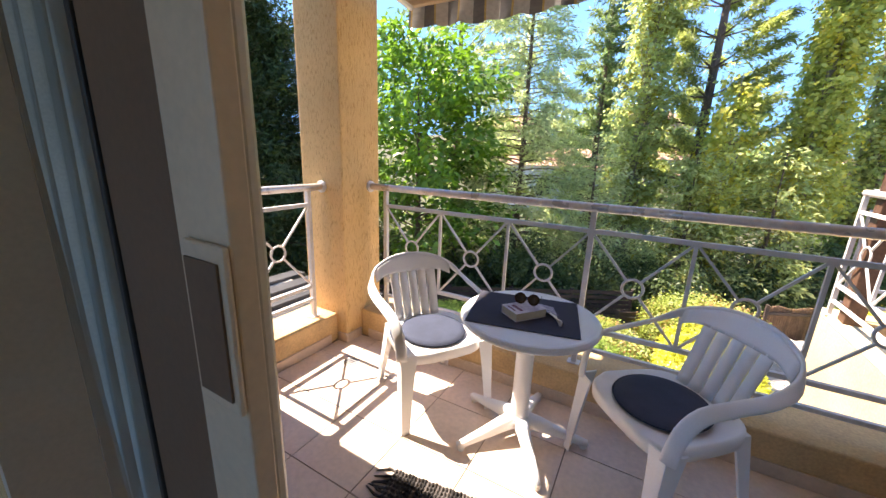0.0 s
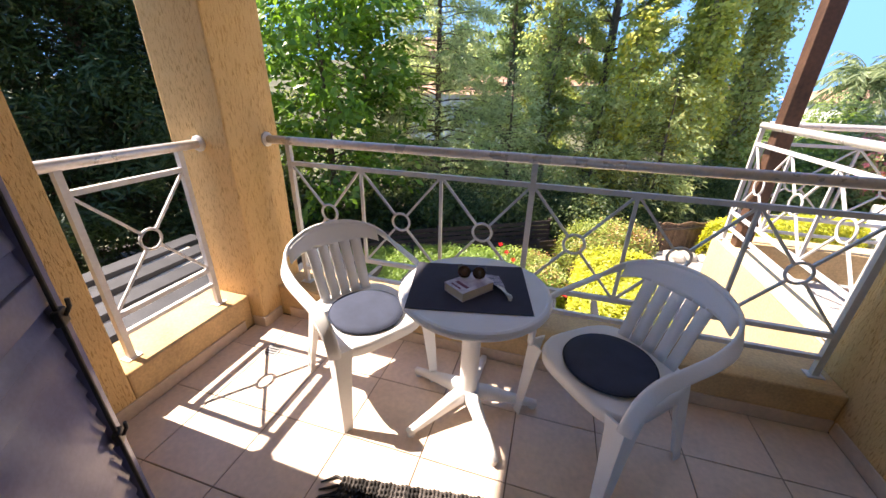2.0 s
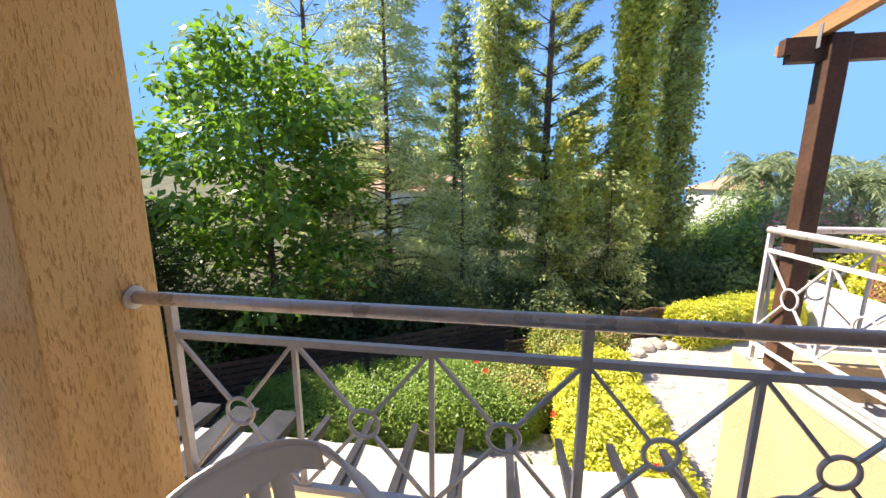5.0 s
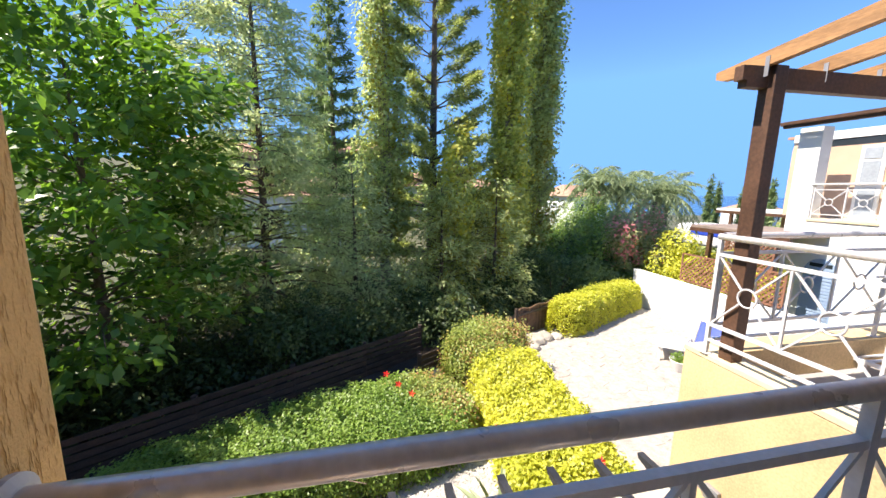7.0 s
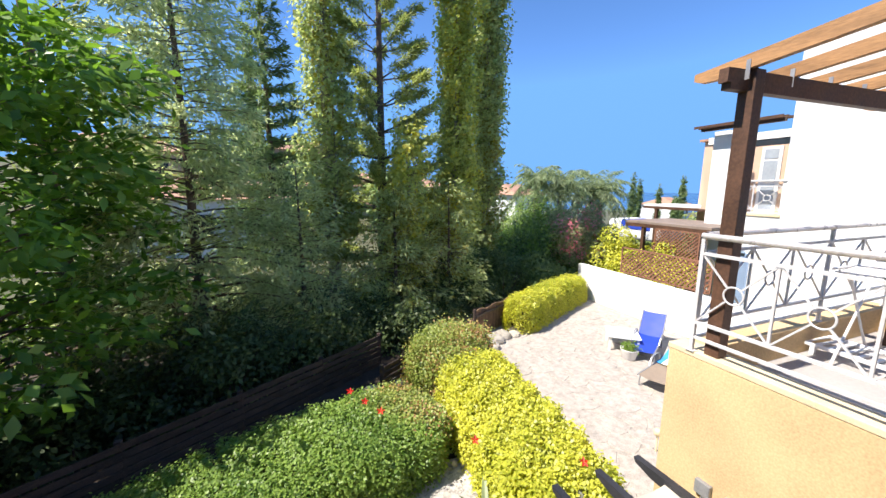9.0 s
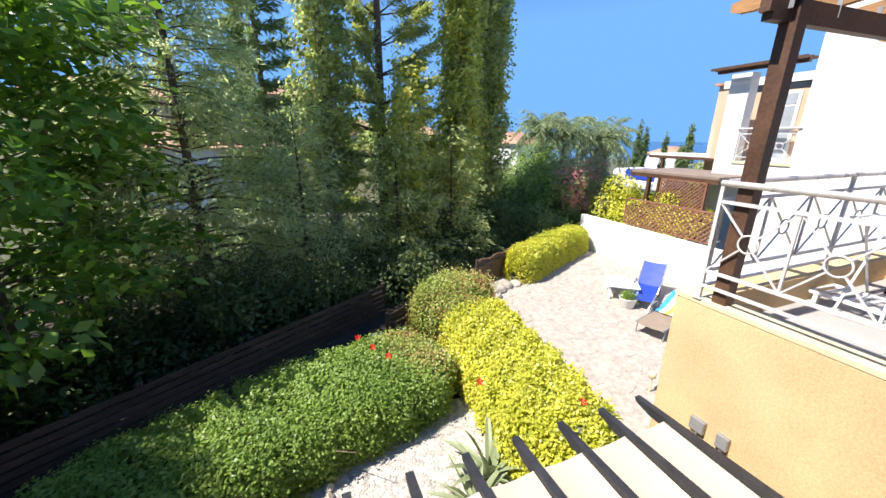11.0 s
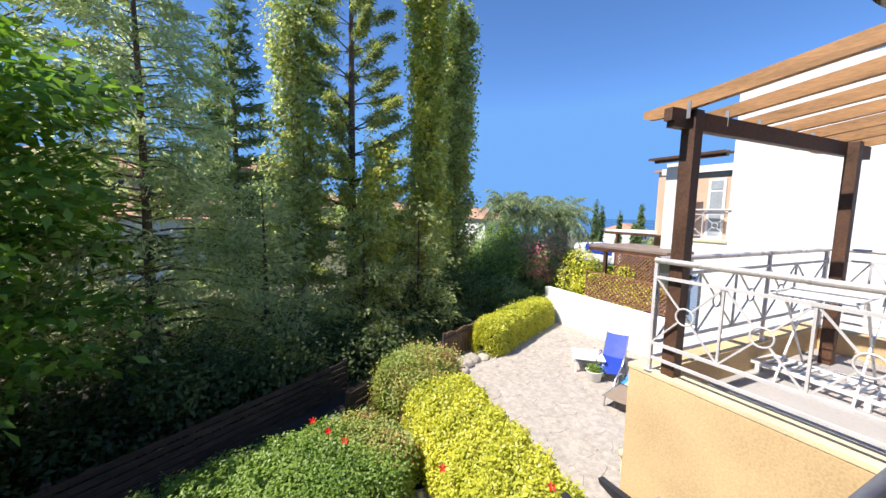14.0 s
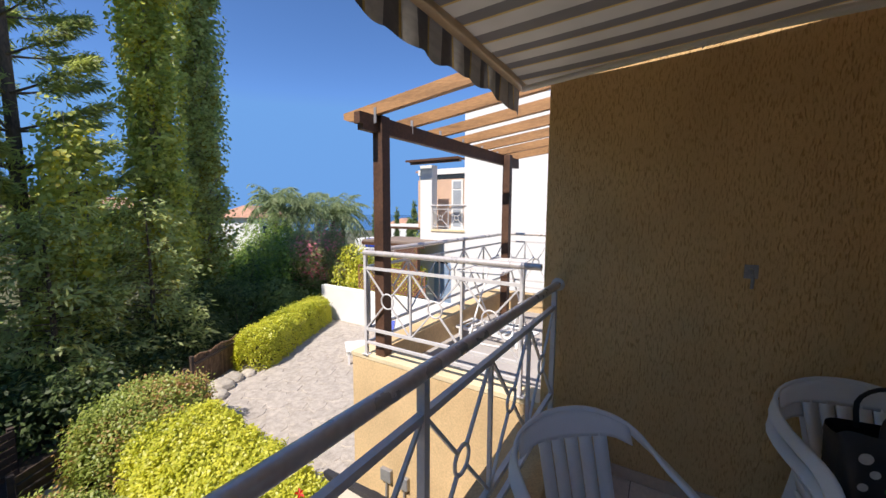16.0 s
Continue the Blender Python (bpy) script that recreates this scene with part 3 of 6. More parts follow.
door = part("arched_door", arch_slab(WX - 0.02, WX + 0.02, 10.08, 0.45, -0.80), BLUEDOOR, house, "pale blue louvred arched door")
for k in range(16):
    z = -2.3 + 0.105 * k
    part("louvre", boxed(WX - 0.04, 9.68, z, WX - 0.022, 10.48, z + 0.07), BLUEDOOR, door)
part("fanlight", boxed(WX - 0.035, 9.78, -0.62, WX - 0.022, 10.38, -0.50), DARKWINDOW, door)

# white garden wall with a lattice behind it
gw = tagged(finish("garden_wall", boxed(9.2, 6.0, GZ - 0.4, 9.42, 13.75, -1.36, 0.02), WHITEWALL), "white rendered garden wall", "wall", kind="structure")


# ---- plants ----
rng = np.random.default_rng(7)


def unit(v):
    return v / np.maximum(np.linalg.norm(v, axis=1, keepdims=True), 1e-9)


def leaves(name, pts, length, width, mat_, parent, dirs=None, jitter=1.0, flat=0.0, label="", bend=0.25, face=None, loose=0.75):
    """Many small pointed leaves, one bent blade at each point; flat lays them level."""
    n = len(pts)
    d = rng.normal(size=(n, 3))
    if dirs is not None:
        d = unit(dirs) + jitter * 0.6 * unit(d)
    d = unit(d)
    s = rng.normal(size=(n, 3))
    s[:, 2] *= 1 - flat
    s = unit(np.cross(d, s))
    if flat:
        up = np.cross(d, s)
        sgn = np.sign(up[:, 2:3]) + 1e-9
        s = s * sgn
    nrm = np.cross(d, s)
    if face is not None:
        nrm = unit(unit(face) + 0.5 * np.array(SUN_DIR) + loose * unit(rng.normal(size=(n, 3))))
        s = unit(np.cross(nrm, d))
        d = np.cross(s, nrm)
    L = (length * (0.65 + 0.7 * rng.random(n)))[:, None]
    W = (width * (0.65 + 0.7 * rng.random(n)))[:, None]
    a = pts
    b = pts + d * L * 0.5 + s * W * 0.5 + nrm * L * bend * 0.3
    c = pts + d * L
    e = pts + d * L * 0.5 - s * W * 0.5 + nrm * L * bend * 0.3
    v = np.stack([a, b, c, e], 1).reshape(-1, 3)
    f = np.arange(n * 4).reshape(n, 4)
    return quads(name, v, f, mat_, parent, label)


def tree(name, label, category, base, height, trunk_r, n_branch, reach, elev, mat_, bark, density, leaf, start=0.15, droop=0.0, spread=0.25, whorl=0, along=0.25, lean=(0, 0), group="", flat=0.0, cling=0.0, stems=1, jitter=1.6, tip=1.0):
    """A tapered trunk with limbs; twigs of leaves along each limb. reach(h) gives a limb's length and elev(h) its climb in degrees
    at the height fraction h; droop bends its end down (or up when negative)."""
    t = thing(name, label, category, Matrix.Translation(base), group=group)
    bm, lb = bmesh.new(), bmesh.new()
    for k in range(stems):
        off = rng.normal(size=2) * 0.22 if k else np.zeros(2)
        pts, rad = [], []
        for i in range(9):
            f = i / 8
            pts.append((lean[0] * f + off[0] * (0.4 + f) + 0.05 * math.sin(3.1 * f + k), lean[1] * f + off[1] * (0.4 + f) + 0.05 * math.cos(2.3 * f), height * f * (1 - 0.12 * (k > 0))))
            rad.append(max(trunk_r * (1 - 0.93 * f) * (1 if not k else 0.55), 0.012))
        tube(bm, pts, rad, 8)
    P, D, FC = [], [], []
    az = rng.random() * 6.28
    for i in range(n_branch):
        if whorl:
            h = start + (tip - start) * (i // whorl) / max(n_branch // whorl - 1, 1)
            az = 6.28 * (i % whorl) / whorl + (i // whorl) * 1.1 + rng.normal() * 0.12
        else:
            h = start + (tip - start) * (i + rng.random()) / n_branch
            az += 2.4 + rng.normal() * 0.4
        h = min(h, 0.995)
        R = reach(h) * (0.75 + 0.5 * rng.random() if not whorl else 0.92 + 0.16 * rng.random())
        el = radians(elev(h) + rng.normal() * (6 if not whorl else 3))
        o = np.array([lean[0] * h, lean[1] * h, height * h])
        out = np.array([math.cos(az), math.sin(az), 0])
        path = []
        for k in range(6):
            f = k / 5
            path.append(o + out * R * f * math.cos(el) + np.array([0, 0, R * f * math.sin(el) - droop * R * f * f]))
        r0 = max(min(trunk_r * (1 - h) * 0.32, 0.03 + 0.008 * R), 0.006)
        tube(lb, path, [r0 * (1 - 0.85 * k / 5) for k in range(6)], 5, caps=False)
        m = max(int(density * R), 3)
        f = along + (1.02 - along) * rng.random(m) ** 0.8
        idx = np.minimum((f * 5).astype(int), 4)
        fr = (f * 5 - idx)[:, None]
        pa = np.array(path)
        q = pa[idx] * (1 - fr) + pa[idx + 1] * fr
        seg = unit(pa[idx + 1] - pa[idx])
        # twigs gather the leaves into clumps
        tw = max(int(m / 14), 2)
        tc = rng.random(tw)
        owner = rng.integers(0, tw, m)
        side = rng.normal(size=(tw, 3)) * spread
        side[:, 2] *= 0.6
        q = q + side[owner] * (1.15 - 0.6 * f)[:, None] + rng.normal(size=(m, 3)) * spread * 0.28
        P.append(q)
        D.append(seg + 0.5 * unit(side)[owner])
        FC.append(unit(side)[owner] + 0.5 * unit(rng.normal(size=(m, 3))) + np.array([0, 0, 0.55]) + 0.5 * out)
    for b_, nm in ((bm, "trunk"), (lb, "limb")):
        bmesh.ops.recalc_face_normals(b_, faces=b_.faces)
        o_ = part(nm, b_, bark, t, smooth=True)
        if nm == "limb":
            o_["kind"] = "stuff"
    if cling:
        m = int(cling)
        f = start + (1 - start) * rng.random(m)
        a = 6.28 * rng.random(m)
        r = trunk_r * 2 + 0.3 * rng.random(m)
        P.append(np.stack([lean[0] * f + r * np.cos(a), lean[1] * f + r * np.sin(a), height * f], 1))
        D.append(np.stack([np.cos(a), np.sin(a), 0.5 + 0 * a], 1))
        FC.append(np.stack([np.cos(a), np.sin(a), 0.6 + 0 * a], 1))
    leaves("crown", np.concatenate(P), leaf[0], leaf[1], mat_, t, np.concatenate(D), jitter=jitter, flat=flat, face=np.concatenate(FC))
    return t


def column_profile(r, top=0.82, low=0.2):
    return lambda h: r * min(1, (h - 0.02) / low + 0.25) * (1 if h < top else max(0.12, (1 - h) / (1 - top)))


# row of tall trees beyond the fence
POP = "tall slender poplar with yellowing leaves"
tree("poplar", POP, "tree", (4.1, 15.0, -3.9), 17.5, 0.20, 190, column_profile(1.35), lambda h: 62, POPLAR_Y, PALEBARK, 125, (0.135, 0.12), start=0.16, spread=0.26, stems=4, group="poplars", cling=2500)
tree("poplar", "tall slender poplar with fresh green leaves", "tree", (5.9, 16.0, -3.9), 14.2, 0.18, 150, column_profile(1.25), lambda h: 62, POPLAR_G, PALEBARK, 110, (0.135, 0.12), start=0.16, spread=0.26, stems=3, group="poplars", cling=1500)
tree("poplar", "poplar with several pale stems and thin green crown", "tree", (-0.55, 14.8, -3.9), 13.2, 0.17, 90, column_profile(1.55, 0.7), lambda h: 60, POPLAR_G, PALEBARK, 85, (0.135, 0.12), start=0.22, spread=0.34, stems=5, group="poplars", cling=900)
tree("poplar", "young poplar with pale stems and yellow leaves", "tree", (1.95, 14.2, -3.9), 8.0, 0.13, 60, column_profile(1.35, 0.7), lambda h: 60, POPLAR_Y, PALEBARK, 80, (0.135, 0.12), start=0.14, spread=0.3, stems=3, group="poplars", cling=800)
tree("norfolk_pine", "tall norfolk pine with tiered open branches", "tree", (1.25, 15.2, -3.9), 17.2, 0.22, 85, lambda h: 2.6 * (1 - h) ** 0.65 + 0.25, lambda h: 2 + 22 * h, NORFOLK, BARK, 330, (0.22, 0.036), start=0.18, droop=-0.12, spread=0.12, whorl=5, along=0.33, flat=0.3, jitter=0.9)
tree("norfolk_pine", "slim dark norfolk pine behind the poplars", "tree", (-2.6, 19.5, -3.5), 14.2, 0.2, 110, lambda h: 2.3 * (1 - h) ** 0.8 + 0.15, lambda h: -4 + 20 * h, PINE_G, BARK, 90, (0.34, 0.06), start=0.15, droop=-0.05, spread=0.12, whorl=6, along=0.1, jitter=0.9)
tree("conifer", "grey-green drooping conifer with a thin trunk", "tree", (-4.2, 13.2, -3.8), 14.2, 0.15, 190, lambda h: 3.1 * (1 - 0.80 * h), lambda h: 14, CEDAR, BARK, 90, (0.20, 0.05), start=0.14, droop=0.30, spread=0.2, tip=0.97, jitter=1.2)
tree("norfolk_pine", "dark norfolk pine with a bare trunk and tiered branches", "tree", (-6.5, 12.4, -3.7), 14.6, 0.19, 96, lambda h: 3.2 * (1 - h) ** 0.7 + 0.3, lambda h: 6 + 12 * h, NORFOLK, BARK, 48, (0.26, 0.035), start=0.12, droop=-0.05, spread=0.13, whorl=6, along=0.2, jitter=1.0)
tree("broadleaf_tree", "lush broad-leaved tree with bright green hanging leaves", "tree", (-6.4, 9.7, -3.4), 7.4, 0.14, 62, lambda h: 3.0 * (1.05 - abs(h - 0.62)), lambda h: 12 + 35 * h, LUSH, BARK, 62, (0.26, 0.12), start=0.24, droop=0.30, spread=0.42, flat=0.75, jitter=1.4)
tree("pine", "large dark pine with dense needles", "tree", (-9.3, 5.9, -3.2), 8.2, 0.22, 150, lambda h: 3.3 * (1 - 0.7 * h), lambda h: 12 + 25 * h, PINE_SHADED, BARK, 330, (0.2, 0.034), start=0.12, droop=0.10, spread=0.34, jitter=1.6, group="dark pines")
# middle storey
for k, (x, y, hgt, r, mt, lb) in enumerate([(-1.6, 13.2, 6.2, 2.3, CEDAR, "grey-green spreading conifer under the poplars"), (1.2, 13.2, 5.6, 2.2, POPLAR_G, "young spreading conifer under the poplars"), (3.3, 13.8, 5.8, 2.0, POPLAR_G, "young spreading conifer under the poplars")]):
    tree("conifer", lb, "tree", (x, y, -3.9), hgt, 0.11, 90, lambda h, r=r: r * (1.05 - 0.85 * h), lambda h: 14, mt, BARK, 62, (0.19, 0.055), start=0.06, droop=0.15, spread=0.3, jitter=1.2, group="belt conifers")
for x, hgt in ((-4.6, 14.5),):
    tree("cypress", "far slender cypress rising over the trees", "tree", (x, 36.0, -1.0), hgt, 0.2, 90, column_profile(1.1, 0.5), lambda h: 70, PINE_G, BARK, 110, (0.30, 0.12), start=0.05, spread=0.2)


# leaf litter under the tree belt
lx, ly = np.arange(-13.0, 4.6, 0.8), np.arange(4.0, 22.1, 0.8)
lv = np.array([(x, y, max(land_height(x, y), GZ if -9 <= x <= 2.9 and y <= 13 else -9) + 0.035 + 0.02 * math.sin(3 * x + 2 * y)) for y in ly for x in lx])
lf = np.array([(j * len(lx) + i, j * len(lx) + i + 1, (j + 1) * len(lx) + i + 1, (j + 1) * len(lx) + i) for j in range(len(ly) - 1) for i in range(len(lx) - 1) if ly[j] > 8.6 + 0.35 * lx[i] + 0.8 and (lx[i] < 2.0 or ly[j] > 12.5)])
tagged(quads("leaf_litter", lv, lf, SOIL), "dark soil and leaf litter under the trees", "soil", kind="structure")


def clump(name, label, category, centre, radii, n, leaf, mat_, group="", lumps=9, stems=5, flat=0.0):
    """A bush: stems and an uneven crown built of overlapping lumps of leaves."""
    t = thing(name, label, category, Matrix.Translation((centre[0], centre[1], centre[2] - radii[2])), group=group)
    bm = bmesh.new()
    for k in range(stems):
        a = 6.28 * k / stems + rng.random()
        tube(bm, [(0, 0, 0), (radii[0] * 0.25 * math.cos(a), radii[1] * 0.25 * math.sin(a), radii[2] * 0.6), (radii[0] * 0.6 * math.cos(a), radii[1] * 0.6 * math.sin(a), radii[2] * 1.3)], [0.05, 0.03, 0.012], 5)
    part("stem", bm, BARK, t)["kind"] = "stuff"
    lc = rng.normal(size=(lumps, 3)) * np.array(radii) * 0.42
    lr = 0.38 + 0.3 * rng.random(lumps)
    o = rng.integers(0, lumps, n)
    q = unit(rng.normal(size=(n, 3)))
    p = lc[o] + q * np.array(radii) * lr[o][:, None] * (0.7 + 0.34 * rng.random(n))[:, None]
    p[:, 2] = np.maximum(p[:, 2] + radii[2], 0.03)
    leaves("crown", p, leaf[0], leaf[1], mat_, t, q, jitter=1.6, flat=flat, face=q + np.array([0, 0, 0.35]))
    return t


# shrubs along the far side of the fence, deep shade put into their leaf colour
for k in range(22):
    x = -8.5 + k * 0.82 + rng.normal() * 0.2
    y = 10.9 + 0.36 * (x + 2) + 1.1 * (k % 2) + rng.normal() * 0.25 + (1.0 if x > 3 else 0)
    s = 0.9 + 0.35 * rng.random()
    clump("shrub", "green shrub behind the fence with shade in its leaf colour", "shrub", (x, y, -2.9 + s * 0.5 + (0.35 if x > 3.5 else 0)), (1.1 * s, 0.9 * s, 1.05 * s), 4200, (0.12, 0.06), SHRUB_SHADED, group="shrubs behind the fence", lumps=12)
for k, (x, y, z, r) in enumerate([(7.3, 16.6, -1.2, 1.9), (8.9, 16.4, -1.0, 1.8), (9.6, 18.2, -0.7, 2.0), (6.4, 15.4, -2.0, 1.5), (10.6, 15.6, -1.7, 1.3), (8.2, 14.9, -2.2, 1.2)]):
    clump("shrub", "dense dark green shrub by the white garden wall", "shrub", (x, y, z), (r, r * 0.9, r * 0.95), 9000, (0.14, 0.07), SHRUB if k % 2 else HEDGE_G, group="shrubs by the wall", lumps=16)
# clumps and undergrowth in the near-black needle colour that carries the shade
clump("shrub", "dense dark shrub beside the lower canvas roof", "shrub", (-10.0, 7.6, -1.2), (2.4, 2.2, 2.6), 12000, (0.16, 0.06), PINE_SHADED, lumps=18)
clump("shrub", "dense dark shrub beside the lower canvas roof", "shrub", (-10.6, 3.8, -1.2), (2.2, 1.8, 2.6), 11000, (0.16, 0.06), PINE_SHADED, lumps=18)
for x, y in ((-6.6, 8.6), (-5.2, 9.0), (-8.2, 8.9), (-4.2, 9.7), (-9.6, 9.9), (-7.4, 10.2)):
    clump("shrub", "leafy undergrowth below the trees with shade in its colour", "shrub", (x, y, -2.45), (0.95, 0.8, 0.75), 2600, (0.14, 0.06), PINE_SHADED, group="undergrowth", lumps=10)
# added row that covers pale ground; its leaf colour carries the belt's shade
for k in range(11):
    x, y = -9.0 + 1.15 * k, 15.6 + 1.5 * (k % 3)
    clump("shrub", "added shrub with the tree belt's shade in its leaf colour", "shrub", (x, y, -2.75), (1.5, 1.2, 1.2), 3600, (0.15, 0.07), SHRUB_SHADED, group="shrubs under the trees", lumps=12)
clump("shrub", "dense dark shrub beside the lower canvas roof", "shrub", (-7.6, 7.0, -2.3), (1.5, 1.2, 1.3), 7000, (0.12, 0.05), SHRUB, lumps=14)
clump("bougainvillea", "bougainvillea bush with faded pink flowers", "shrub", (9.75, 15.0, -0.6), (1.0, 0.95, 1.25), 9000, (0.13, 0.08), BOUG, lumps=14)
clump("bougainvillea", "bougainvillea bush with faded pink flowers", "shrub", (11.4, 15.7, -0.25), (1.1, 1.0, 1.25), 8000, (0.13, 0.08), BOUG, lumps=14)
clump("shrub", "golden green shrub behind the lattice", "shrub", (11.0, 13.6, -1.2), (1.2, 1.3, 0.95), 8000, (0.12, 0.07), HEDGE_Y, lumps=12)
clump("shrub", "golden green shrub behind the lattice", "shrub", (11.4, 11.7, -1.4), (1.0, 1.2, 0.9), 6000, (0.12, 0.07), HEDGE_Y, lumps=12)


def palm(base, height, n, reach_, label):
    t = thing("palm_tree", label, "palm", Matrix.Translation(base), group="palms")
    bm = bmesh.new()
    tube(bm, [(0.06 * math.sin(i), 0.06 * math.cos(i), height * i / 8) for i in range(9)], [0.16 - 0.006 * i for i in range(9)], 9)
    part("trunk", bm, BARK, t)
    P, D = [], []
    bm = bmesh.new()
    for k in range(n):
        az = 2.4 * k + rng.random() * 0.5
        el = radians(84 - 118 * (k / n) + rng.normal() * 9)
        out = np.array([math.cos(az), math.sin(az), 0])
        path = []
        for j in range(8):
            f = j / 7
            path.append(np.array([0, 0, height]) + out * reach_ * f * math.cos(el * (1 - 0.5 * f)) + np.array([0, 0, reach_ * (f * math.sin(el) * 1.05 - 0.62 * f ** 2.6 * (0.5 + 0.7 * math.cos(el)))]))
        tube(bm, path, [0.028 * (1 - 0.85 * j / 7) for j in range(8)], 4, caps=False)
        pa = np.array(path)
        m = 70
        f = 0.12 + 0.88 * np.linspace(0, 1, m)
        idx = np.minimum((f * 7).astype(int), 6)
        fr = (f * 7 - idx)[:, None]
        q = pa[idx] * (1 - fr) + pa[np.minimum(idx + 1, 7)] * fr
        seg = unit(pa[np.minimum(idx + 1, 7)] - pa[idx])
        side = np.cross(seg, np.array([0, 0, 1.0]))
        sgn = np.where(np.arange(m) % 2, 1, -1)[:, None]
        P.append(q)
        D.append(0.45 * seg + 0.7 * unit(side) * sgn + np.array([0, 0, -0.55]))
    part("frond_ribs", bm, PALM, t)
    leaves("fronds", np.concatenate(P), 0.42, 0.045, PALM, t, np.concatenate(D), jitter=0.35)
    return t


palm((10.6, 18.8, -4), 6.0, 34, 1.5, "tall palm with arching pale green fronds")
palm((12.2, 18.8, -4), 5.8, 36, 1.7, "tall palm with arching pale green fronds")
palm((14.6, 19.0, -4), 5.5, 36, 1.9, "tall palm with arching pale green fronds")
palm((16.6, 20.2, -4), 5.5, 34, 1.8, "tall palm with arching pale green fronds")
for x, y, hgt, r in ((37.6, 36.3, 7.2, 0.6), (39.6, 37.0, 6.6, 0.6), (43.0, 36.8, 5.8, 0.5), (48.5, 37.5, 7.0, 0.9), (45.2, 36.0, 4.2, 0.8)):
    tree("cypress", "dark narrow cypress in the distance", "tree", (x, y, -3.6), hgt, 0.12, 60, column_profile(r, 0.55), lambda h: 70, PINE_G, BARK, 80, (0.30, 0.12), start=0.05, spread=0.18, group="far cypresses")
for k in range(34):
    ang = radians(-20 + k * 3.2)
    dist = 36 + 18 * rng.random()
    low = 1.0 if ang < radians(20) else 0.45
    x, y = dist * math.sin(ang), dist * math.cos(ang)
    gz = land_height(x, y)
    clump("far_tree", "rounded green tree on the far slope", "tree", (x, y, gz + 1.9 * low), (2.6, 2.6, (2.0 + rng.random()) * low), 1500, (0.45, 0.3), SHRUB if k % 3 else POPLAR_G, group="trees on the slope", lumps=9)


# ---- hedges ----
def hedge(name, label, path, half, z0, z1, n, mat_, leaf=(0.055, 0.032), wild=0.045, patches=None):
    """A clipped hedge along a plan line: stems, a dark core painted as inner shade, leaves over a rounded skin that
    undulates.
    """
    t = thing(name, label, "hedge", Matrix.Translation((*path[0], z0)))
    pa = np.array([(p[0] - path[0][0], p[1] - path[0][1]) for p in path])
    seg = np.linalg.norm(np.diff(pa, axis=0), axis=1)
    cum = np.concatenate([[0], np.cumsum(seg)])
    Ltot = cum[-1]

    def place(s):
        s = np.clip(s, 0, Ltot)
        i = np.clip(np.searchsorted(cum, s) - 1, 0, len(seg) - 1)
        f = ((s - cum[i]) / seg[i])[:, None]
        p = pa[i] * (1 - f) + pa[i + 1] * f
        d = (pa[i + 1] - pa[i]) / seg[i][:, None]
        return p, d
    H = z1 - z0
    s = rng.random(n) * (Ltot + 2 * half) - half
    lid = rng.random(n) < 0.55
    run = rng.random(n)
    sgn = np.where(rng.random(n) < 0.5, -1.0, 1.0)
    over = np.where(s < 0, -s, np.where(s > Ltot, s - Ltot, 0)) / half
    shrink = np.sqrt(np.maximum(1 - over ** 2, 0.0))
    cx = sgn * np.where(lid, run, (1 - run ** 4) ** 0.25)
    cz = np.where(lid, (1 - run ** 4) ** 0.25, run)
    p, d = place(s)
    nrm2 = np.stack([-d[:, 1], d[:, 0]], 1)
    lump = 1 + 0.02 * np.sin(3.1 * s + 2 * cx) + 0.03 * np.sin(9.3 * s + 6 * cx + 2 * cz) + wild * rng.normal(size=n)
    depth = 1 - 0.22 * rng.random(n) ** 2.2
    xy = p + nrm2 * (cx * half * shrink * lump * depth)[:, None] + d * (np.where(s < 0, s, np.where(s > Ltot, s - Ltot, 0)) * lump)[:, None]
    zz = 0.05 + (H - 0.05) * cz * (0.35 + 0.65 * shrink) * lump * depth
    P = np.column_stack([xy, zz])
    D = np.column_stack([nrm2 * (cx ** 3)[:, None], cz ** 3 + 0.15])
    if patches:
        cx0, cy0, rad, m2 = patches
        w = np.hypot(P[:, 0] + path[0][0] - cx0, P[:, 1] + path[0][1] - cy0) + rng.normal(size=n) * 0.18 < rad
        leaves("leaves", P[~w], leaf[0], leaf[1], mat_, t, D[~w], jitter=1.5, face=D[~w], loose=0.9)
        leaves("leaves", P[w], leaf[0], leaf[1], m2, t, D[w], jitter=1.5, face=D[w], loose=0.9, label="olive and reddish older leaves")
    else:
        leaves("leaves", P, leaf[0], leaf[1], mat_, t, D, jitter=1.5, face=D, loose=0.9)
    bm = bmesh.new()
    for k in range(int(Ltot / 0.25) + 1):
        q, dd = place(np.array([k * 0.25]))
        for j in range(4):
            o = rng.normal(size=2) * half * 0.3
            x, y = q[0] + o * 0.4
            tube(bm, [(x, y, 0), (x + o[0] * 0.6, y + o[1] * 0.6, H * 0.45), (x + o[0] * 1.3, y + o[1] * 1.3, H * 0.78)], [0.018, 0.012, 0.005], 4)
    part("stem", bm, BARK, t)["kind"] = "stuff"
    # solid near-black core: the shade between the leaves, put in as colour
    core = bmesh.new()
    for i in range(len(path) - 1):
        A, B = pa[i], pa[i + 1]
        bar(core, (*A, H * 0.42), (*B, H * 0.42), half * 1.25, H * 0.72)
    part("shade_core", core, material("hedge core with inner shade", (0.03, 0.035, 0.012), 0.95, vary=0.3, scale=9, fine=60, bump=0.8), t, "dark solid core standing in for the inner shade")
    return t


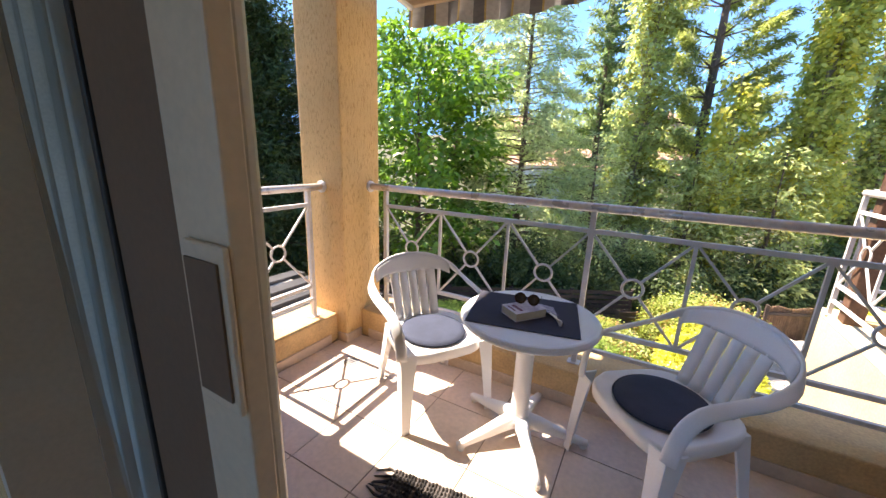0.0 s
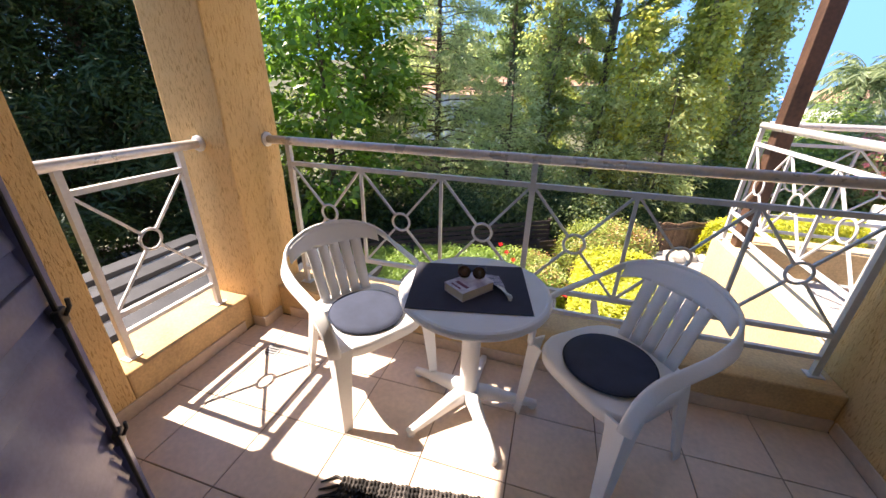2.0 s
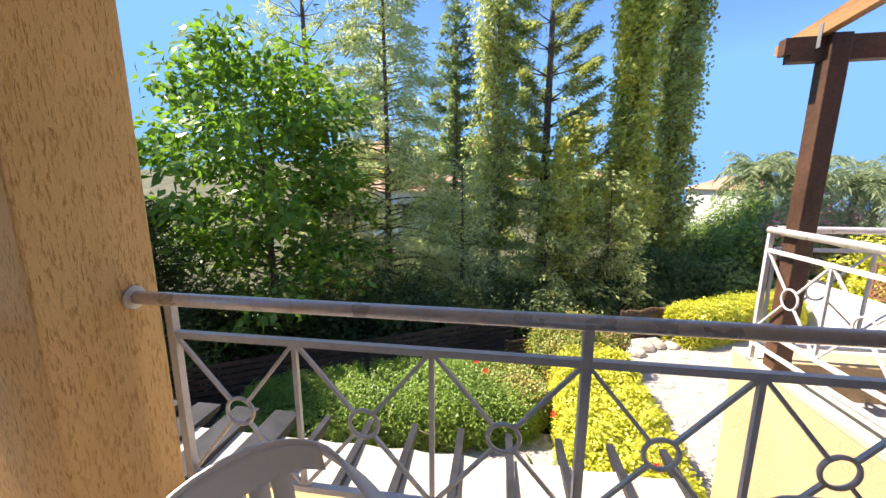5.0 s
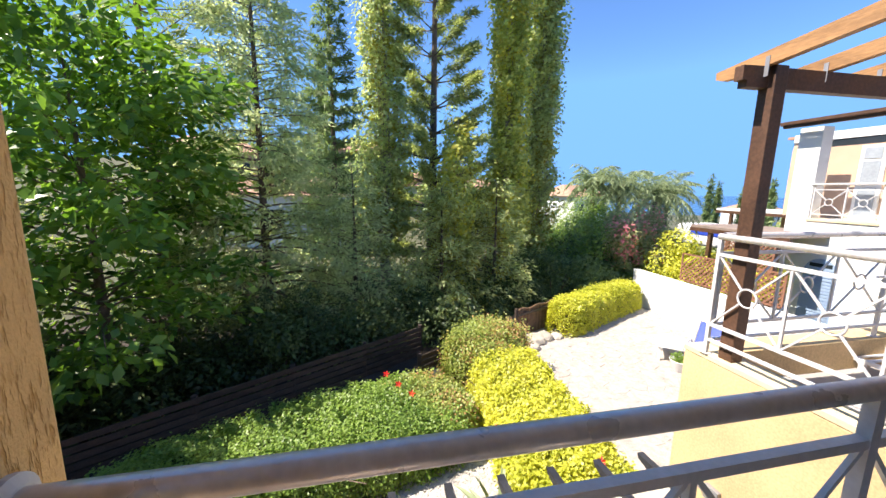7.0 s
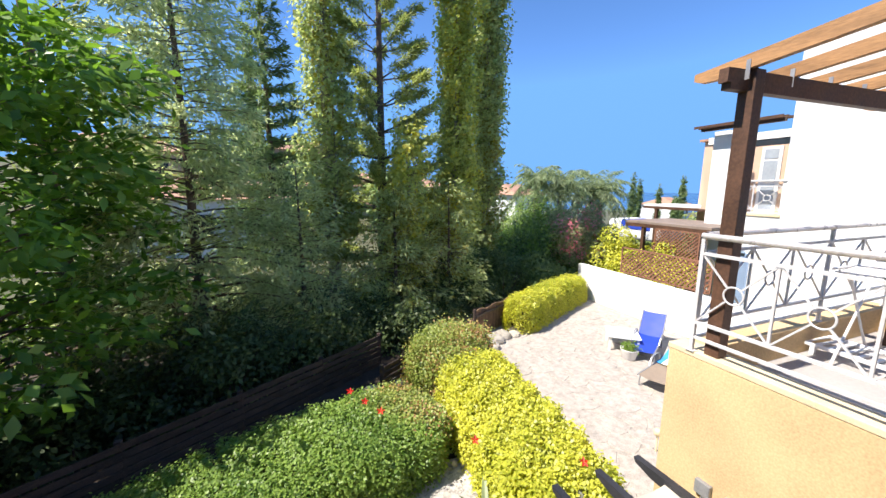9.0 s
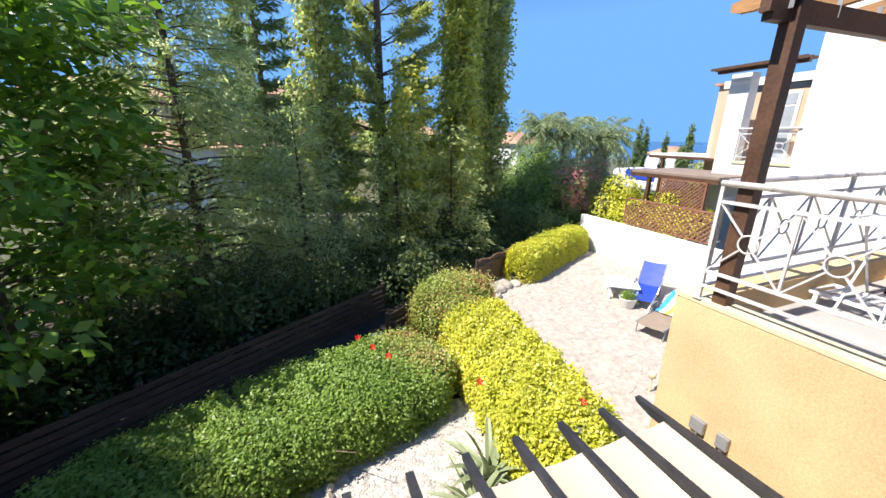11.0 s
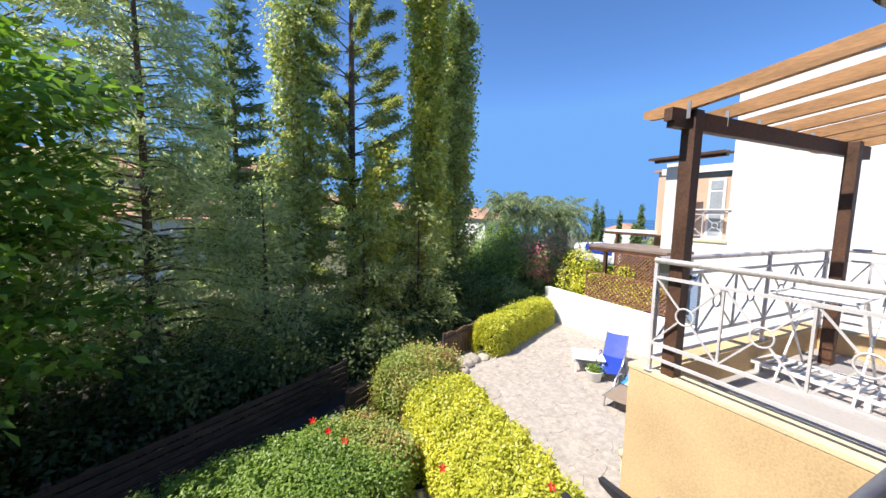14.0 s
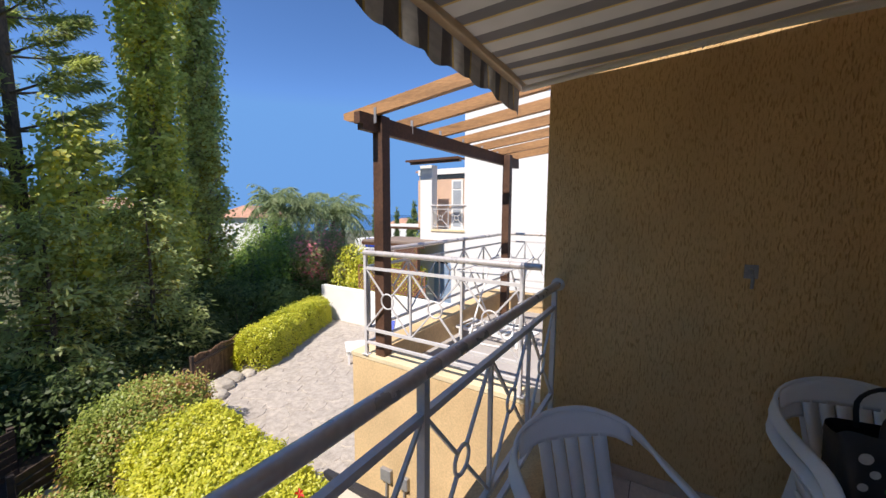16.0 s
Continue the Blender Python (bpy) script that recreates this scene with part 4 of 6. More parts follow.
hedge("green_hedge", "clipped green hedge with a few red blooms", [(-3.9, 6.0), (-2.6, 6.7), (-1.2, 7.15), (-0.35, 7.35)], 0.95, GZ, -1.82, 84000, HEDGE_G, leaf=(0.048, 0.032), patches=(0.1, 7.6, 0.75, HEDGE_M))
hedge("golden_hedge", "clipped golden yellow hedge beside the paving", [(1.35, 5.2), (1.45, 6.4), (1.6, 8.2)], 0.78, GZ, -1.72, 62000, HEDGE_Y, leaf=(0.060, 0.038), patches=(1.5, 9.0, 0.55, HEDGE_M))
hedge("olive_hedge", "rounded olive green bush at the end of the hedge", [(1.15, 8.95), (1.5, 9.25), (1.85, 9.5)], 0.72, GZ, -1.60, 26000, HEDGE_M, leaf=(0.058, 0.036), wild=0.10)
hedge("golden_hedge", "clipped golden yellow hedge along the reed fence", [(4.85, 11.38), (6.6, 12.32), (8.45, 13.2)], 0.55, GZ, -1.72, 34000, HEDGE_Y, leaf=(0.06, 0.04))
for x, y, z in ((0.50, 5.96, -1.70), (1.58, 5.08, -1.68), (-0.92, 7.95, -1.78), (-0.54, 7.2, -1.78), (-0.73, 7.55, -1.78)):
    f = thing("flower", "single red hibiscus bloom on the hedge", "flower", Matrix.Translation((x, y, z)) @ Matrix.Rotation(radians(38), 4, "X") @ Matrix.Scale(1.25, 4), group="red blooms")
    for k in range(5):
        a = k * 1.2566
        bm = bmesh.new()
        v = [bm.verts.new(c) for c in ((0, 0, 0), (0.03 * math.cos(a - 0.5), 0.03 * math.sin(a - 0.5), 0.02), (0.055 * math.cos(a), 0.055 * math.sin(a), 0.015), (0.03 * math.cos(a + 0.5), 0.03 * math.sin(a + 0.5), 0.02))]
        bm.faces.new(v)
        part("petal", bm, RED, f)

# strap-leaved plants beside the pebbles
for x, y, s in ((0.38, 5.35, 1.25), (0.0, 5.0, 1.0), (0.75, 4.85, 0.9)):
    t = thing("strap_leaf_plant", "pale green strap-leaved plant in the pebble bed", "plant", Matrix.Translation((x, y, GZ + 0.02)), group="strap-leaved plants")
    for k in range(16):
        a = 2.4 * k + rng.random()
        L = s * (0.6 + 0.4 * rng.random())
        w = 0.042 * s
        el = 0.5 + 0.8 * rng.random()
        bm = bmesh.new()
        prev = None
        for j in range(6):
            f = j / 5
            r, z = L * f * math.cos(el), L * (f * math.sin(el) - 0.35 * f * f)
            ww = w * (1 - f ** 3) + 0.002
            c = Vector((r * math.cos(a), r * math.sin(a), max(z, 0.01)))
            sd = Vector((-math.sin(a), math.cos(a), 0)) * ww
            cur = (bm.verts.new(c - sd), bm.verts.new(c + Vector((0, 0, -ww * 0.5))), bm.verts.new(c + sd))
            if prev:
                bm.faces.new((prev[0], prev[1], cur[1], cur[0]))
                bm.faces.new((prev[1], prev[2], cur[2], cur[1]))
            prev = cur
        part("leaf", bm, AGAVE, t)

# ---- pebble bed ----
bed = tagged(finish("pebble_bed", boxed(-2.4, 3.2, GZ - 0.2, 0.95, 6.9, GZ + 0.025), GRAVEL), "bed of small white pebbles between the hedges", "pebbles", kind="structure")
n = 9000
px, py = rng.uniform(-2.3, 0.9, n), rng.uniform(3.4, 6.85, n)
rr_ = rng.uniform(0.012, 0.028, n)
octa = np.array([(1, 0, 0), (0, 1, 0), (-1, 0, 0), (0, -1, 0), (0, 0, 0.7), (0, 0, -0.7)])
ang = rng.random(n) * 6.28
ca, sa = np.cos(ang)[:, None], np.sin(ang)[:, None]
ox = octa[None, :, 0] * rng.uniform(0.7, 1.3, (n, 1))
oy = octa[None, :, 1] * rng.uniform(0.7, 1.3, (n, 1))
pv = np.stack([px[:, None] + rr_[:, None] * (ox * ca - oy * sa), py[:, None] + rr_[:, None] * (ox * sa + oy * ca), GZ + 0.03 + rr_[:, None] * octa[None, :, 2]], 2).reshape(-1, 3)
tri = np.array([(0, 1, 4), (1, 2, 4), (2, 3, 4), (3, 0, 4)])
pf = (np.arange(n)[:, None, None] * 6 + tri[None]).reshape(-1, 3)
tagged(quads("pebbles", pv, pf, GRAVEL), "loose small white pebbles", "pebbles", kind="stuff")


# ---- balcony furniture ----
def sweep(bm, pts, widths, heights, normals, n=12):
    """A rounded strip along pts: wide across, thin along the given normals."""
    pts = [Vector(p) for p in pts]
    rows = []
    for i, p in enumerate(pts):
        d = (pts[min(i + 1, len(pts) - 1)] - pts[max(i - 1, 0)]).normalized()
        u = Vector(normals[i])
        u = (u - d * u.dot(d)).normalized()
        s = d.cross(u)
        rows.append([bm.verts.new(p + s * widths[i] / 2 * (abs(math.cos(a)) ** 0.6) * math.copysign(1, math.cos(a)) + u * heights[i] / 2 * (abs(math.sin(a)) ** 0.6) * math.copysign(1, math.sin(a))) for a in (2 * math.pi * (k + 0.5) / n for k in range(n))])
    for a, b in zip(rows, rows[1:]):
        for k in range(n):
            bm.faces.new((a[k], b[k], b[(k + 1) % n], a[(k + 1) % n]))
    bm.faces.new(rows[0])
    bm.faces.new(rows[-1][::-1])
    bmesh.ops.recalc_face_normals(bm, faces=bm.faces)
    return bm


def smooth_curve(ctrl, n):
    """Points along a Catmull-Rom curve through the controls."""
    c = [Vector(ctrl[0]) * 2 - Vector(ctrl[1])] + [Vector(p) for p in ctrl] + [Vector(ctrl[-1]) * 2 - Vector(ctrl[-2])]
    out = []
    m = len(ctrl) - 1
    for i in range(n):
        f = i / (n - 1) * m
        k = min(int(f), m - 1)
        t = f - k
        p0, p1, p2, p3 = c[k:k + 4]
        out.append(0.5 * (2 * p1 + (p2 - p0) * t + (2 * p0 - 5 * p1 + 4 * p2 - p3) * t * t + (3 * p1 - p0 - 3 * p2 + p3) * t ** 3))
    return out


def back_at(x, z):
    """The curved back sheet of the plastic chair: y for a place across and up it."""
    return 0.205 + 0.150 * (z - 0.42) / 0.38 - 0.75 * x * x


def plastic_chair(label, m, group):
    t = thing("plastic_chair", label, "chair", m, group=group)
    # one-piece rim: arm, back top, arm
    half = [(0.262, -0.225, 0.41), (0.272, -0.205, 0.53), (0.284, -0.145, 0.605), (0.296, -0.03, 0.628), (0.302, 0.10, 0.642), (0.290, 0.21, 0.672), (0.235, 0.295, 0.728), (0.125, 0.340, 0.772), (0.0, 0.352, 0.785)]
    ctrl = half + [(-x, y, z) for x, y, z in half[-2::-1]]
    pts = smooth_curve(ctrl, 49)
    norms, ws, hs = [], [], []
    for i, p in enumerate(pts):
        f = abs(i - 24) / 24
        out = Vector((p.x * 1.0, p.y + 0.1, 0)).normalized()
        k1 = min(max((f - 0.15) / 0.35, 0), 1)
        k1 = k1 * k1 * (3 - 2 * k1)
        k2 = min(max((f - 0.62) / 0.24, 0), 1)
        k2 = k2 * k2 * (3 - 2 * k2)
        flat_ = Vector((0, 0, 0.85)) + out * 0.5
        fwd = Vector((math.copysign(0.55, p.x), -0.85, 0.1))
        norms.append((out * (1 - k1) + flat_ * k1) * (1 - k2) + fwd * k2)
        ws.append(0.032 + 0.020 * k1 + 0.004 * k2)
        hs.append(0.014 + 0.008 * k1 + 0.006 * k2)
    part("arm_rim", sweep(bmesh.new(), pts, ws, hs, norms, 14), PLASTIC, t, smooth=True)
    # back: a top panel and five slats below it
    def sheet(x0, x1, z0, z1, nx_=4, nz=6, taper=0.0, arch=False):
        bm = bmesh.new()
        grid = {}
        for sgn in (0, 1):
            for i in range(nx_ + 1):
                for j in range(nz + 1):
                    z = z0 + (z1 - z0) * j / nz
                    if arch:
                        ax = abs(x0 + (x1 - x0) * i / nx_)
                        lo = z0 - 0.03 * min(max((ax - 0.15) / 0.085, 0), 1) ** 2
                        z = lo + (z1 - 0.98 * ax * ax - lo) * j / nz
                    sc = 1 - taper * (z1 - z) / 0.4
                    x = (x0 + (x1 - x0) * i / nx_) * sc
                    grid[sgn, i, j] = bm.verts.new((x, back_at(x, z) + (0.006 if sgn else -0.006), z))
        for i in range(nx_):
            for j in range(nz):
                bm.faces.new((grid[0, i, j], grid[0, i + 1, j], grid[0, i + 1, j + 1], grid[0, i, j + 1]))
                bm.faces.new((grid[1, i, j], grid[1, i, j + 1], grid[1, i + 1, j + 1], grid[1, i + 1, j]))
        for i in range(nx_):
            bm.faces.new((grid[0, i, 0], grid[1, i, 0], grid[1, i + 1, 0], grid[0, i + 1, 0]))
            bm.faces.new((grid[0, i, nz], grid[0, i + 1, nz], grid[1, i + 1, nz], grid[1, i, nz]))
        for j in range(nz):
            bm.faces.new((grid[0, 0, j], grid[0, 0, j + 1], grid[1, 0, j + 1], grid[1, 0, j]))
            bm.faces.new((grid[0, nx_, j], grid[1, nx_, j], grid[1, nx_, j + 1], grid[0, nx_, j + 1]))
        return bm
    part("back_panel", sheet(-0.245, 0.245, 0.69, 0.786, 16, 5, arch=True), PLASTIC, t, smooth=True)
    for k in range(5):
        c = -0.124 + 0.062 * k
        part("back_slat", sheet(c - 0.0268, c + 0.0268, 0.425, 0.70, 2, 8, taper=0.10), PLASTIC, t, smooth=True)
    # seat: dished, rounded at the front
    bm = bmesh.new()
    ring_ = []
    for k in range(40):
        a = 2 * math.pi * k / 40
        cx, sy = math.cos(a), math.sin(a)
        x = 0.255 * math.copysign(abs(cx) ** 0.55, cx)
        y = 0.235 * math.copysign(abs(sy) ** 0.55, sy)
        x *= 1 - 0.12 * (y + 0.235) / 0.47
        ring_.append((x, y))
    layers = [(0.50, 0.417), (0.80, 0.421), (0.95, 0.432), (1.0, 0.430), (1.015, 0.415), (1.0, 0.375), (0.985, 0.375), (0.98, 0.405), (0.5, 0.405)]
    rows = [[bm.verts.new((x * s, y * s, z - (0.012 if y < -0.15 and s > 0.9 else 0))) for x, y in ring_] for s, z in layers]
    for a, b in zip(rows, rows[1:]):
        for k in range(40):
            bm.faces.new((a[k], b[k], b[(k + 1) % 40], a[(k + 1) % 40]))
    bm.faces.new(rows[0])
    bm.faces.new(rows[-1][::-1])
    bmesh.ops.recalc_face_normals(bm, faces=bm.faces)
    part("seat", bm, PLASTIC, t, smooth=True)
    # legs: open channels that splay and taper to the foot
    for sx, top, foot in ((1, (0.268, -0.232, 0.425), (0.275, -0.262, 0.0)), (-1, (-0.268, -0.232, 0.425), (-0.275, -0.262, 0.0)), (1, (0.215, 0.19, 0.42), (0.245, 0.262, 0.0)), (-1, (-0.215, 0.19, 0.42), (-0.245, 0.262, 0.0))):
        front = top[1] < 0
        bm = bmesh.new()
        sy = -1 if front else 1
        prev = None
        for i in range(7):
            f = i / 6
            c = Vector(top) * (1 - f) + Vector(foot) * f
            w = (0.085 if front else 0.075) * (1 - 0.52 * f ** 0.7) + 0.004
            prof = [(0, 0), (-sx * w, 0), (-sx * w, -sy * 0.006), (-sx * 0.012, -sy * 0.010), (-sx * 0.008, -sy * w), (0, -sy * w)]
            cur = [bm.verts.new(c + Vector((px_, py_, 0))) for px_, py_ in prof]
            if prev:
                for k in range(6):
                    bm.faces.new((prev[k], prev[(k + 1) % 6], cur[(k + 1) % 6], cur[k]))
            else:
                bm.faces.new(cur)
            prev = cur
        bm.faces.new(prev[::-1])
        bmesh.ops.recalc_face_normals(bm, faces=bm.faces)
        bmesh.ops.bevel(bm, geom=[e for e in bm.edges if abs((e.verts[0].co - e.verts[1].co).normalized().z) > 0.8], offset=0.002, segments=1, affect="EDGES")
        part("leg", bm, PLASTIC, t)
    return t


def round_cushion(label, m, group):
    t = thing("seat_cushion", label, "cushion", m, group=group)
    part("pad", lathe(bmesh.new(), [(0.02, 0.0), (0.17, 0.0), (0.19, 0.010), (0.193, 0.016), (0.187, 0.023), (0.16, 0.031), (0.10, 0.036), (0.03, 0.037)], 40), NAVY, t, smooth=True)
    part("piping", ring(bmesh.new(), (0, 0, 0.016), (0, 0, 1), 0.193, 0.0045, 48, 6), GREYCLOTH, t, smooth=True)
    return t


c1 = pose(-0.88, 1.60, 0, 0, 0, 56.5)
SC = Matrix.Scale(1.06, 4)
c2 = pose(0.36, 1.58, 0, 0, 0, -48.6)
chair = plastic_chair("white moulded plastic armchair with a slatted back", c1 @ SC, "chairs round the bistro table")
copy_thing(chair, c2)
cush = round_cushion("round dark navy seat cushion with piping", c1 @ pose(0, -0.025, 0.449, 2, 0, 0), "seat cushions")
copy_thing(cush, c2 @ pose(0, -0.025, 0.449, 2, 0, 0))
# spare chairs stacked against the party wall
for k in range(2):
    o = copy_thing(chair, pose(1.10 - 0.02 * k, 0.66, 0.085 * k, 0, 0, -78))
    tagged(o, "white plastic armchair stacked with others beside the wall", group="stacked chairs")
bag = thing("shopping_bag", "black shopping bag with pale dots and green leaves", "bag", pose(1.0, 0.70, 0.535, 0, 0, -78))
BAGCLOTH = material("black printed bag", (0.012, 0.012, 0.013), 0.55, vary=0.2, scale=9, fine=60, bump=0.2)
bm = bmesh.new()
rows = []
for z, w, d in ((0.0, 0.17, 0.09), (0.03, 0.185, 0.10), (0.2, 0.195, 0.095), (0.33, 0.20, 0.075), (0.36, 0.205, 0.06)):
    rows.append([bm.verts.new((w * math.copysign(abs(math.cos(a)) ** 0.45, math.cos(a)), d * math.copysign(abs(math.sin(a)) ** 0.45, math.sin(a)) + 0.008 * math.sin(5 * a + 20 * z), z + 0.012 * math.cos(3 * a) * (z > 0.3))) for a in (2 * math.pi * k / 32 for k in range(32))])
for a, b in zip(rows, rows[1:]):
    for k in range(32):
        bm.faces.new((a[k], a[(k + 1) % 32], b[(k + 1) % 32], b[k]))
bm.faces.new(rows[0][::-1])
part("bag_body", bm, BAGCLOTH, bag, smooth=True)
for sy in (-1, 1):
    part("handle", sweep(bmesh.new(), smooth_curve([(-0.09, sy * 0.062, 0.34), (-0.085, sy * 0.075, 0.45), (0, sy * 0.085, 0.50), (0.085, sy * 0.075, 0.45), (0.09, sy * 0.062, 0.34)], 15), [0.02] * 15, [0.004] * 15, [(0, sy, 0.2)] * 15, 8), BAGCLOTH, bag)
DOT = material("pale bag dots", (0.42, 0.40, 0.36), 0.6, vary=0.1)
GREENPRINT = material("green bag print", (0.05, 0.16, 0.04), 0.6, vary=0.1)
for face in (-1, 1):
    for k in range(16):
        x, z = -0.15 + 0.075 * (k % 5) + 0.03 * ((k // 5) % 2), 0.30 - 0.055 * (k // 5)
        bm = bmesh.new()
        bmesh.ops.create_circle(bm, cap_ends=True, segments=12, radius=0.016 + 0.006 * (k % 3 == 0), matrix=Matrix.Translation((x, face * 0.1035, z)) @ Matrix.Rotation(math.pi / 2, 4, "X"))
        part("printed_dot", bm, DOT if k < 11 else GREENPRINT, bag)

# round pedestal table
TC = (-0.28, 1.565)
table = thing("bistro_table", "round white plastic bistro table on a five-toed pedestal", "table", pose(*TC, 0, 0, 0, 18))
part("tabletop", lathe(bmesh.new(), [(0.05, 0.690), (0.30, 0.690), (0.325, 0.684), (0.338, 0.684), (0.346, 0.694), (0.347, 0.708), (0.340, 0.719), (0.328, 0.722), (0.318, 0.7195), (0.02, 0.7195)], 64), PLASTIC, table, smooth=False)
part("pedestal", lathe(bmesh.new(), [(0.056, 0.12), (0.050, 0.16), (0.047, 0.20), (0.046, 0.60), (0.052, 0.66), (0.09, 0.689)], 28), PLASTIC, table, smooth=True)
part("collar", lathe(bmesh.new(), [(0.06, 0.105), (0.062, 0.125), (0.055, 0.14)], 28), PLASTIC, table)
for k in range(5):
    a = radians(-3 + 72 * k)
    d = Vector((math.cos(a), math.sin(a), 0))
    p = [d * r + Vector((0, 0, z)) for r, z in ((0.02, 0.10), (0.10, 0.092), (0.22, 0.062), (0.33, 0.036), (0.365, 0.030))]
    part("foot_arm", sweep(bmesh.new(), p, [0.075, 0.066, 0.052, 0.042, 0.034], [0.085, 0.075, 0.05, 0.034, 0.03], [(0, 0, 1)] * 5, 12), PLASTIC, table, smooth=True)
    part("foot_pad", lathe(bmesh.new(), [(0.017, 0.0), (0.02, 0.004), (0.02, 0.018), (0.013, 0.026)], 14, (0.345 * math.cos(a), 0.345 * math.sin(a))), PLASTIC, table)

# placemat, books and sunglasses
bm = bmesh.new()
bmesh.ops.create_grid(bm, x_segments=12, y_segments=10, size=0.5, matrix=Matrix.Diagonal((0.53, 0.43, 1, 1)))
for v in bm.verts:
    v.co.z = 0.0015 + 0.003 * max(0, abs(v.co.x) - 0.22) / 0.045 * (0.5 + 0.5 * math.sin(9 * v.co.y))
r = bmesh.ops.extrude_face_region(bm, geom=bm.faces[:])
for v in (g for g in r["geom"] if isinstance(g, bmesh.types.BMVert)):
    v.co.z += 0.0025
bmesh.ops.recalc_face_normals(bm, faces=bm.faces)
o = tagged(finish("placemat", bm, MATCLOTH), "dark slate woven placemat on the table", "placemat")
o.matrix_world = pose(-0.31, 1.575, 0.7205, 0, 0, 12.5)

PAGES = material("cream paper pages", (0.62, 0.52, 0.36), 0.9, vary=0.12, scale=3, fine=300, bump=0.2, stretch=(1, 1, 12))
COVER = material("pale printed book cover", (0.55, 0.50, 0.50), 0.4, vary=0.35, scale=14, fine=40, bump=0.02, dark=(0.28, 0.20, 0.26))
INK = material("dark red lettering", (0.16, 0.03, 0.06), 0.5, vary=0.1)
BLUEINK = material("pale blue cover print", (0.35, 0.48, 0.55), 0.45, vary=0.2)


def book(label, m, w, d, h, ink):
    t = thing("book", label, "book", m, group="books on the table")
    part("pages", boxed(-w / 2 + 0.004, -d / 2 + 0.004, 0.002, w / 2 - 0.003, d / 2 - 0.004, h - 0.002), PAGES, t)
    part("front_cover", boxed(-w / 2, -d / 2, h - 0.002, w / 2, d / 2, h, 0.0006, 1), COVER, t)
    part("back_cover", boxed(-w / 2, -d / 2, 0, w / 2, d / 2, 0.002, 0.0006, 1), COVER, t)
    part("spine", boxed(-w / 2 - 0.001, -d / 2, 0, -w / 2 + 0.003, d / 2, h, 0.001, 1), COVER, t)
    for k, (x0, x1, y, hh, mt) in enumerate(((-0.3, 0.32, -0.28, 0.09, ink), (-0.3, 0.2, -0.42, 0.05, INK), (-0.4, 0.05, 0.30, 0.14, BLUEINK))):
        part("print_bar", boxed(x0 * w, y * d, h, x1 * w, (y + hh) * d, h + 0.0008), mt, t)
    return t


book("thick pale paperback lying on the placemat", pose(-0.30, 1.53, 0.728, 0, 0, -36), 0.125, 0.185, 0.042, INK)
fan = thing("folding_fan", "half-folded white hand fan with a dark floral band", "fan", pose(-0.115, 1.505, 0.7275, 0, 0, 34))
FANRIB = material("white fan sticks", (0.72, 0.68, 0.62), 0.5, vary=0.08, scale=20, fine=150, bump=0.1)
FANCLOTH = material("dark floral fan cloth", (0.50, 0.47, 0.52), 0.7, vary=0.3, scale=45, fine=160, bump=0.2, dark=(0.05, 0.04, 0.09))
for k in range(6):
    a = radians(-9 + 3.6 * k)
    u = Vector((-math.sin(a), math.cos(a), 0))
    z = 0.003 + 0.0035 * k
    part("stick", bar(bmesh.new(), -u * 0.012 + Vector((0, 0, z)), u * 0.12 + Vector((0, 0, z)), 0.010, 0.0025), FANRIB, fan)
    part("fold", bar(bmesh.new(), u * 0.10 + Vector((0, 0, z + 0.002)), u * 0.205 + Vector((0, 0, z + 0.002)), 0.021, 0.0022), FANCLOTH, fan)
part("pivot", lathe(bmesh.new(), [(0.006, 0.0), (0.007, 0.002), (0.007, 0.024), (0.004, 0.027)], 12), FANRIB, fan)
TORTOISE = material("tortoiseshell plastic", (0.10, 0.035, 0.012), 0.25, vary=0.5, scale=40, fine=90, bump=0.02)
LENS = material("dark brown lenses", (0.10, 0.05, 0.02), 0.08, vary=0.1, bump=0)
sg = thing("sunglasses", "tortoiseshell sunglasses with round brown lenses", "sunglasses", pose(-0.30, 1.565, 0.772, 0, 0, 8))
for sx in (-1, 1):
    bm = lathe(bmesh.new(), [(0.004, 0.006), (0.018, 0.004), (0.0245, 0.0)], 24)
    bmesh.ops.transform(bm, matrix=Matrix.Translation((sx * 0.033, 0, 0.027)) @ Matrix.Rotation(radians(78), 4, "X"), verts=bm.verts)
    part("lens", bm, LENS, sg, smooth=True)
    part("rim", ring(bmesh.new(), (sx * 0.033, 0, 0.027), (0, -1, 0.2), 0.0265, 0.003, 28, 8), TORTOISE, sg, smooth=True)
    part("temple", sweep(bmesh.new(), smooth_curve([(sx * 0.06, 0.002, 0.035), (sx * 0.064, 0.02, 0.03), (sx * 0.062, 0.09, 0.012), (sx * 0.058, 0.125, 0.004)], 10), [0.007] * 10, [0.003] * 10, [(sx, 0, 0)] * 10, 6), TORTOISE, sg)
part("bridge", sweep(bmesh.new(), [(-0.008, 0, 0.034), (0, 0.001, 0.037), (0.008, 0, 0.034)], [0.005] * 3, [0.004] * 3, [(0, -1, 0)] * 3, 6), TORTOISE, sg)

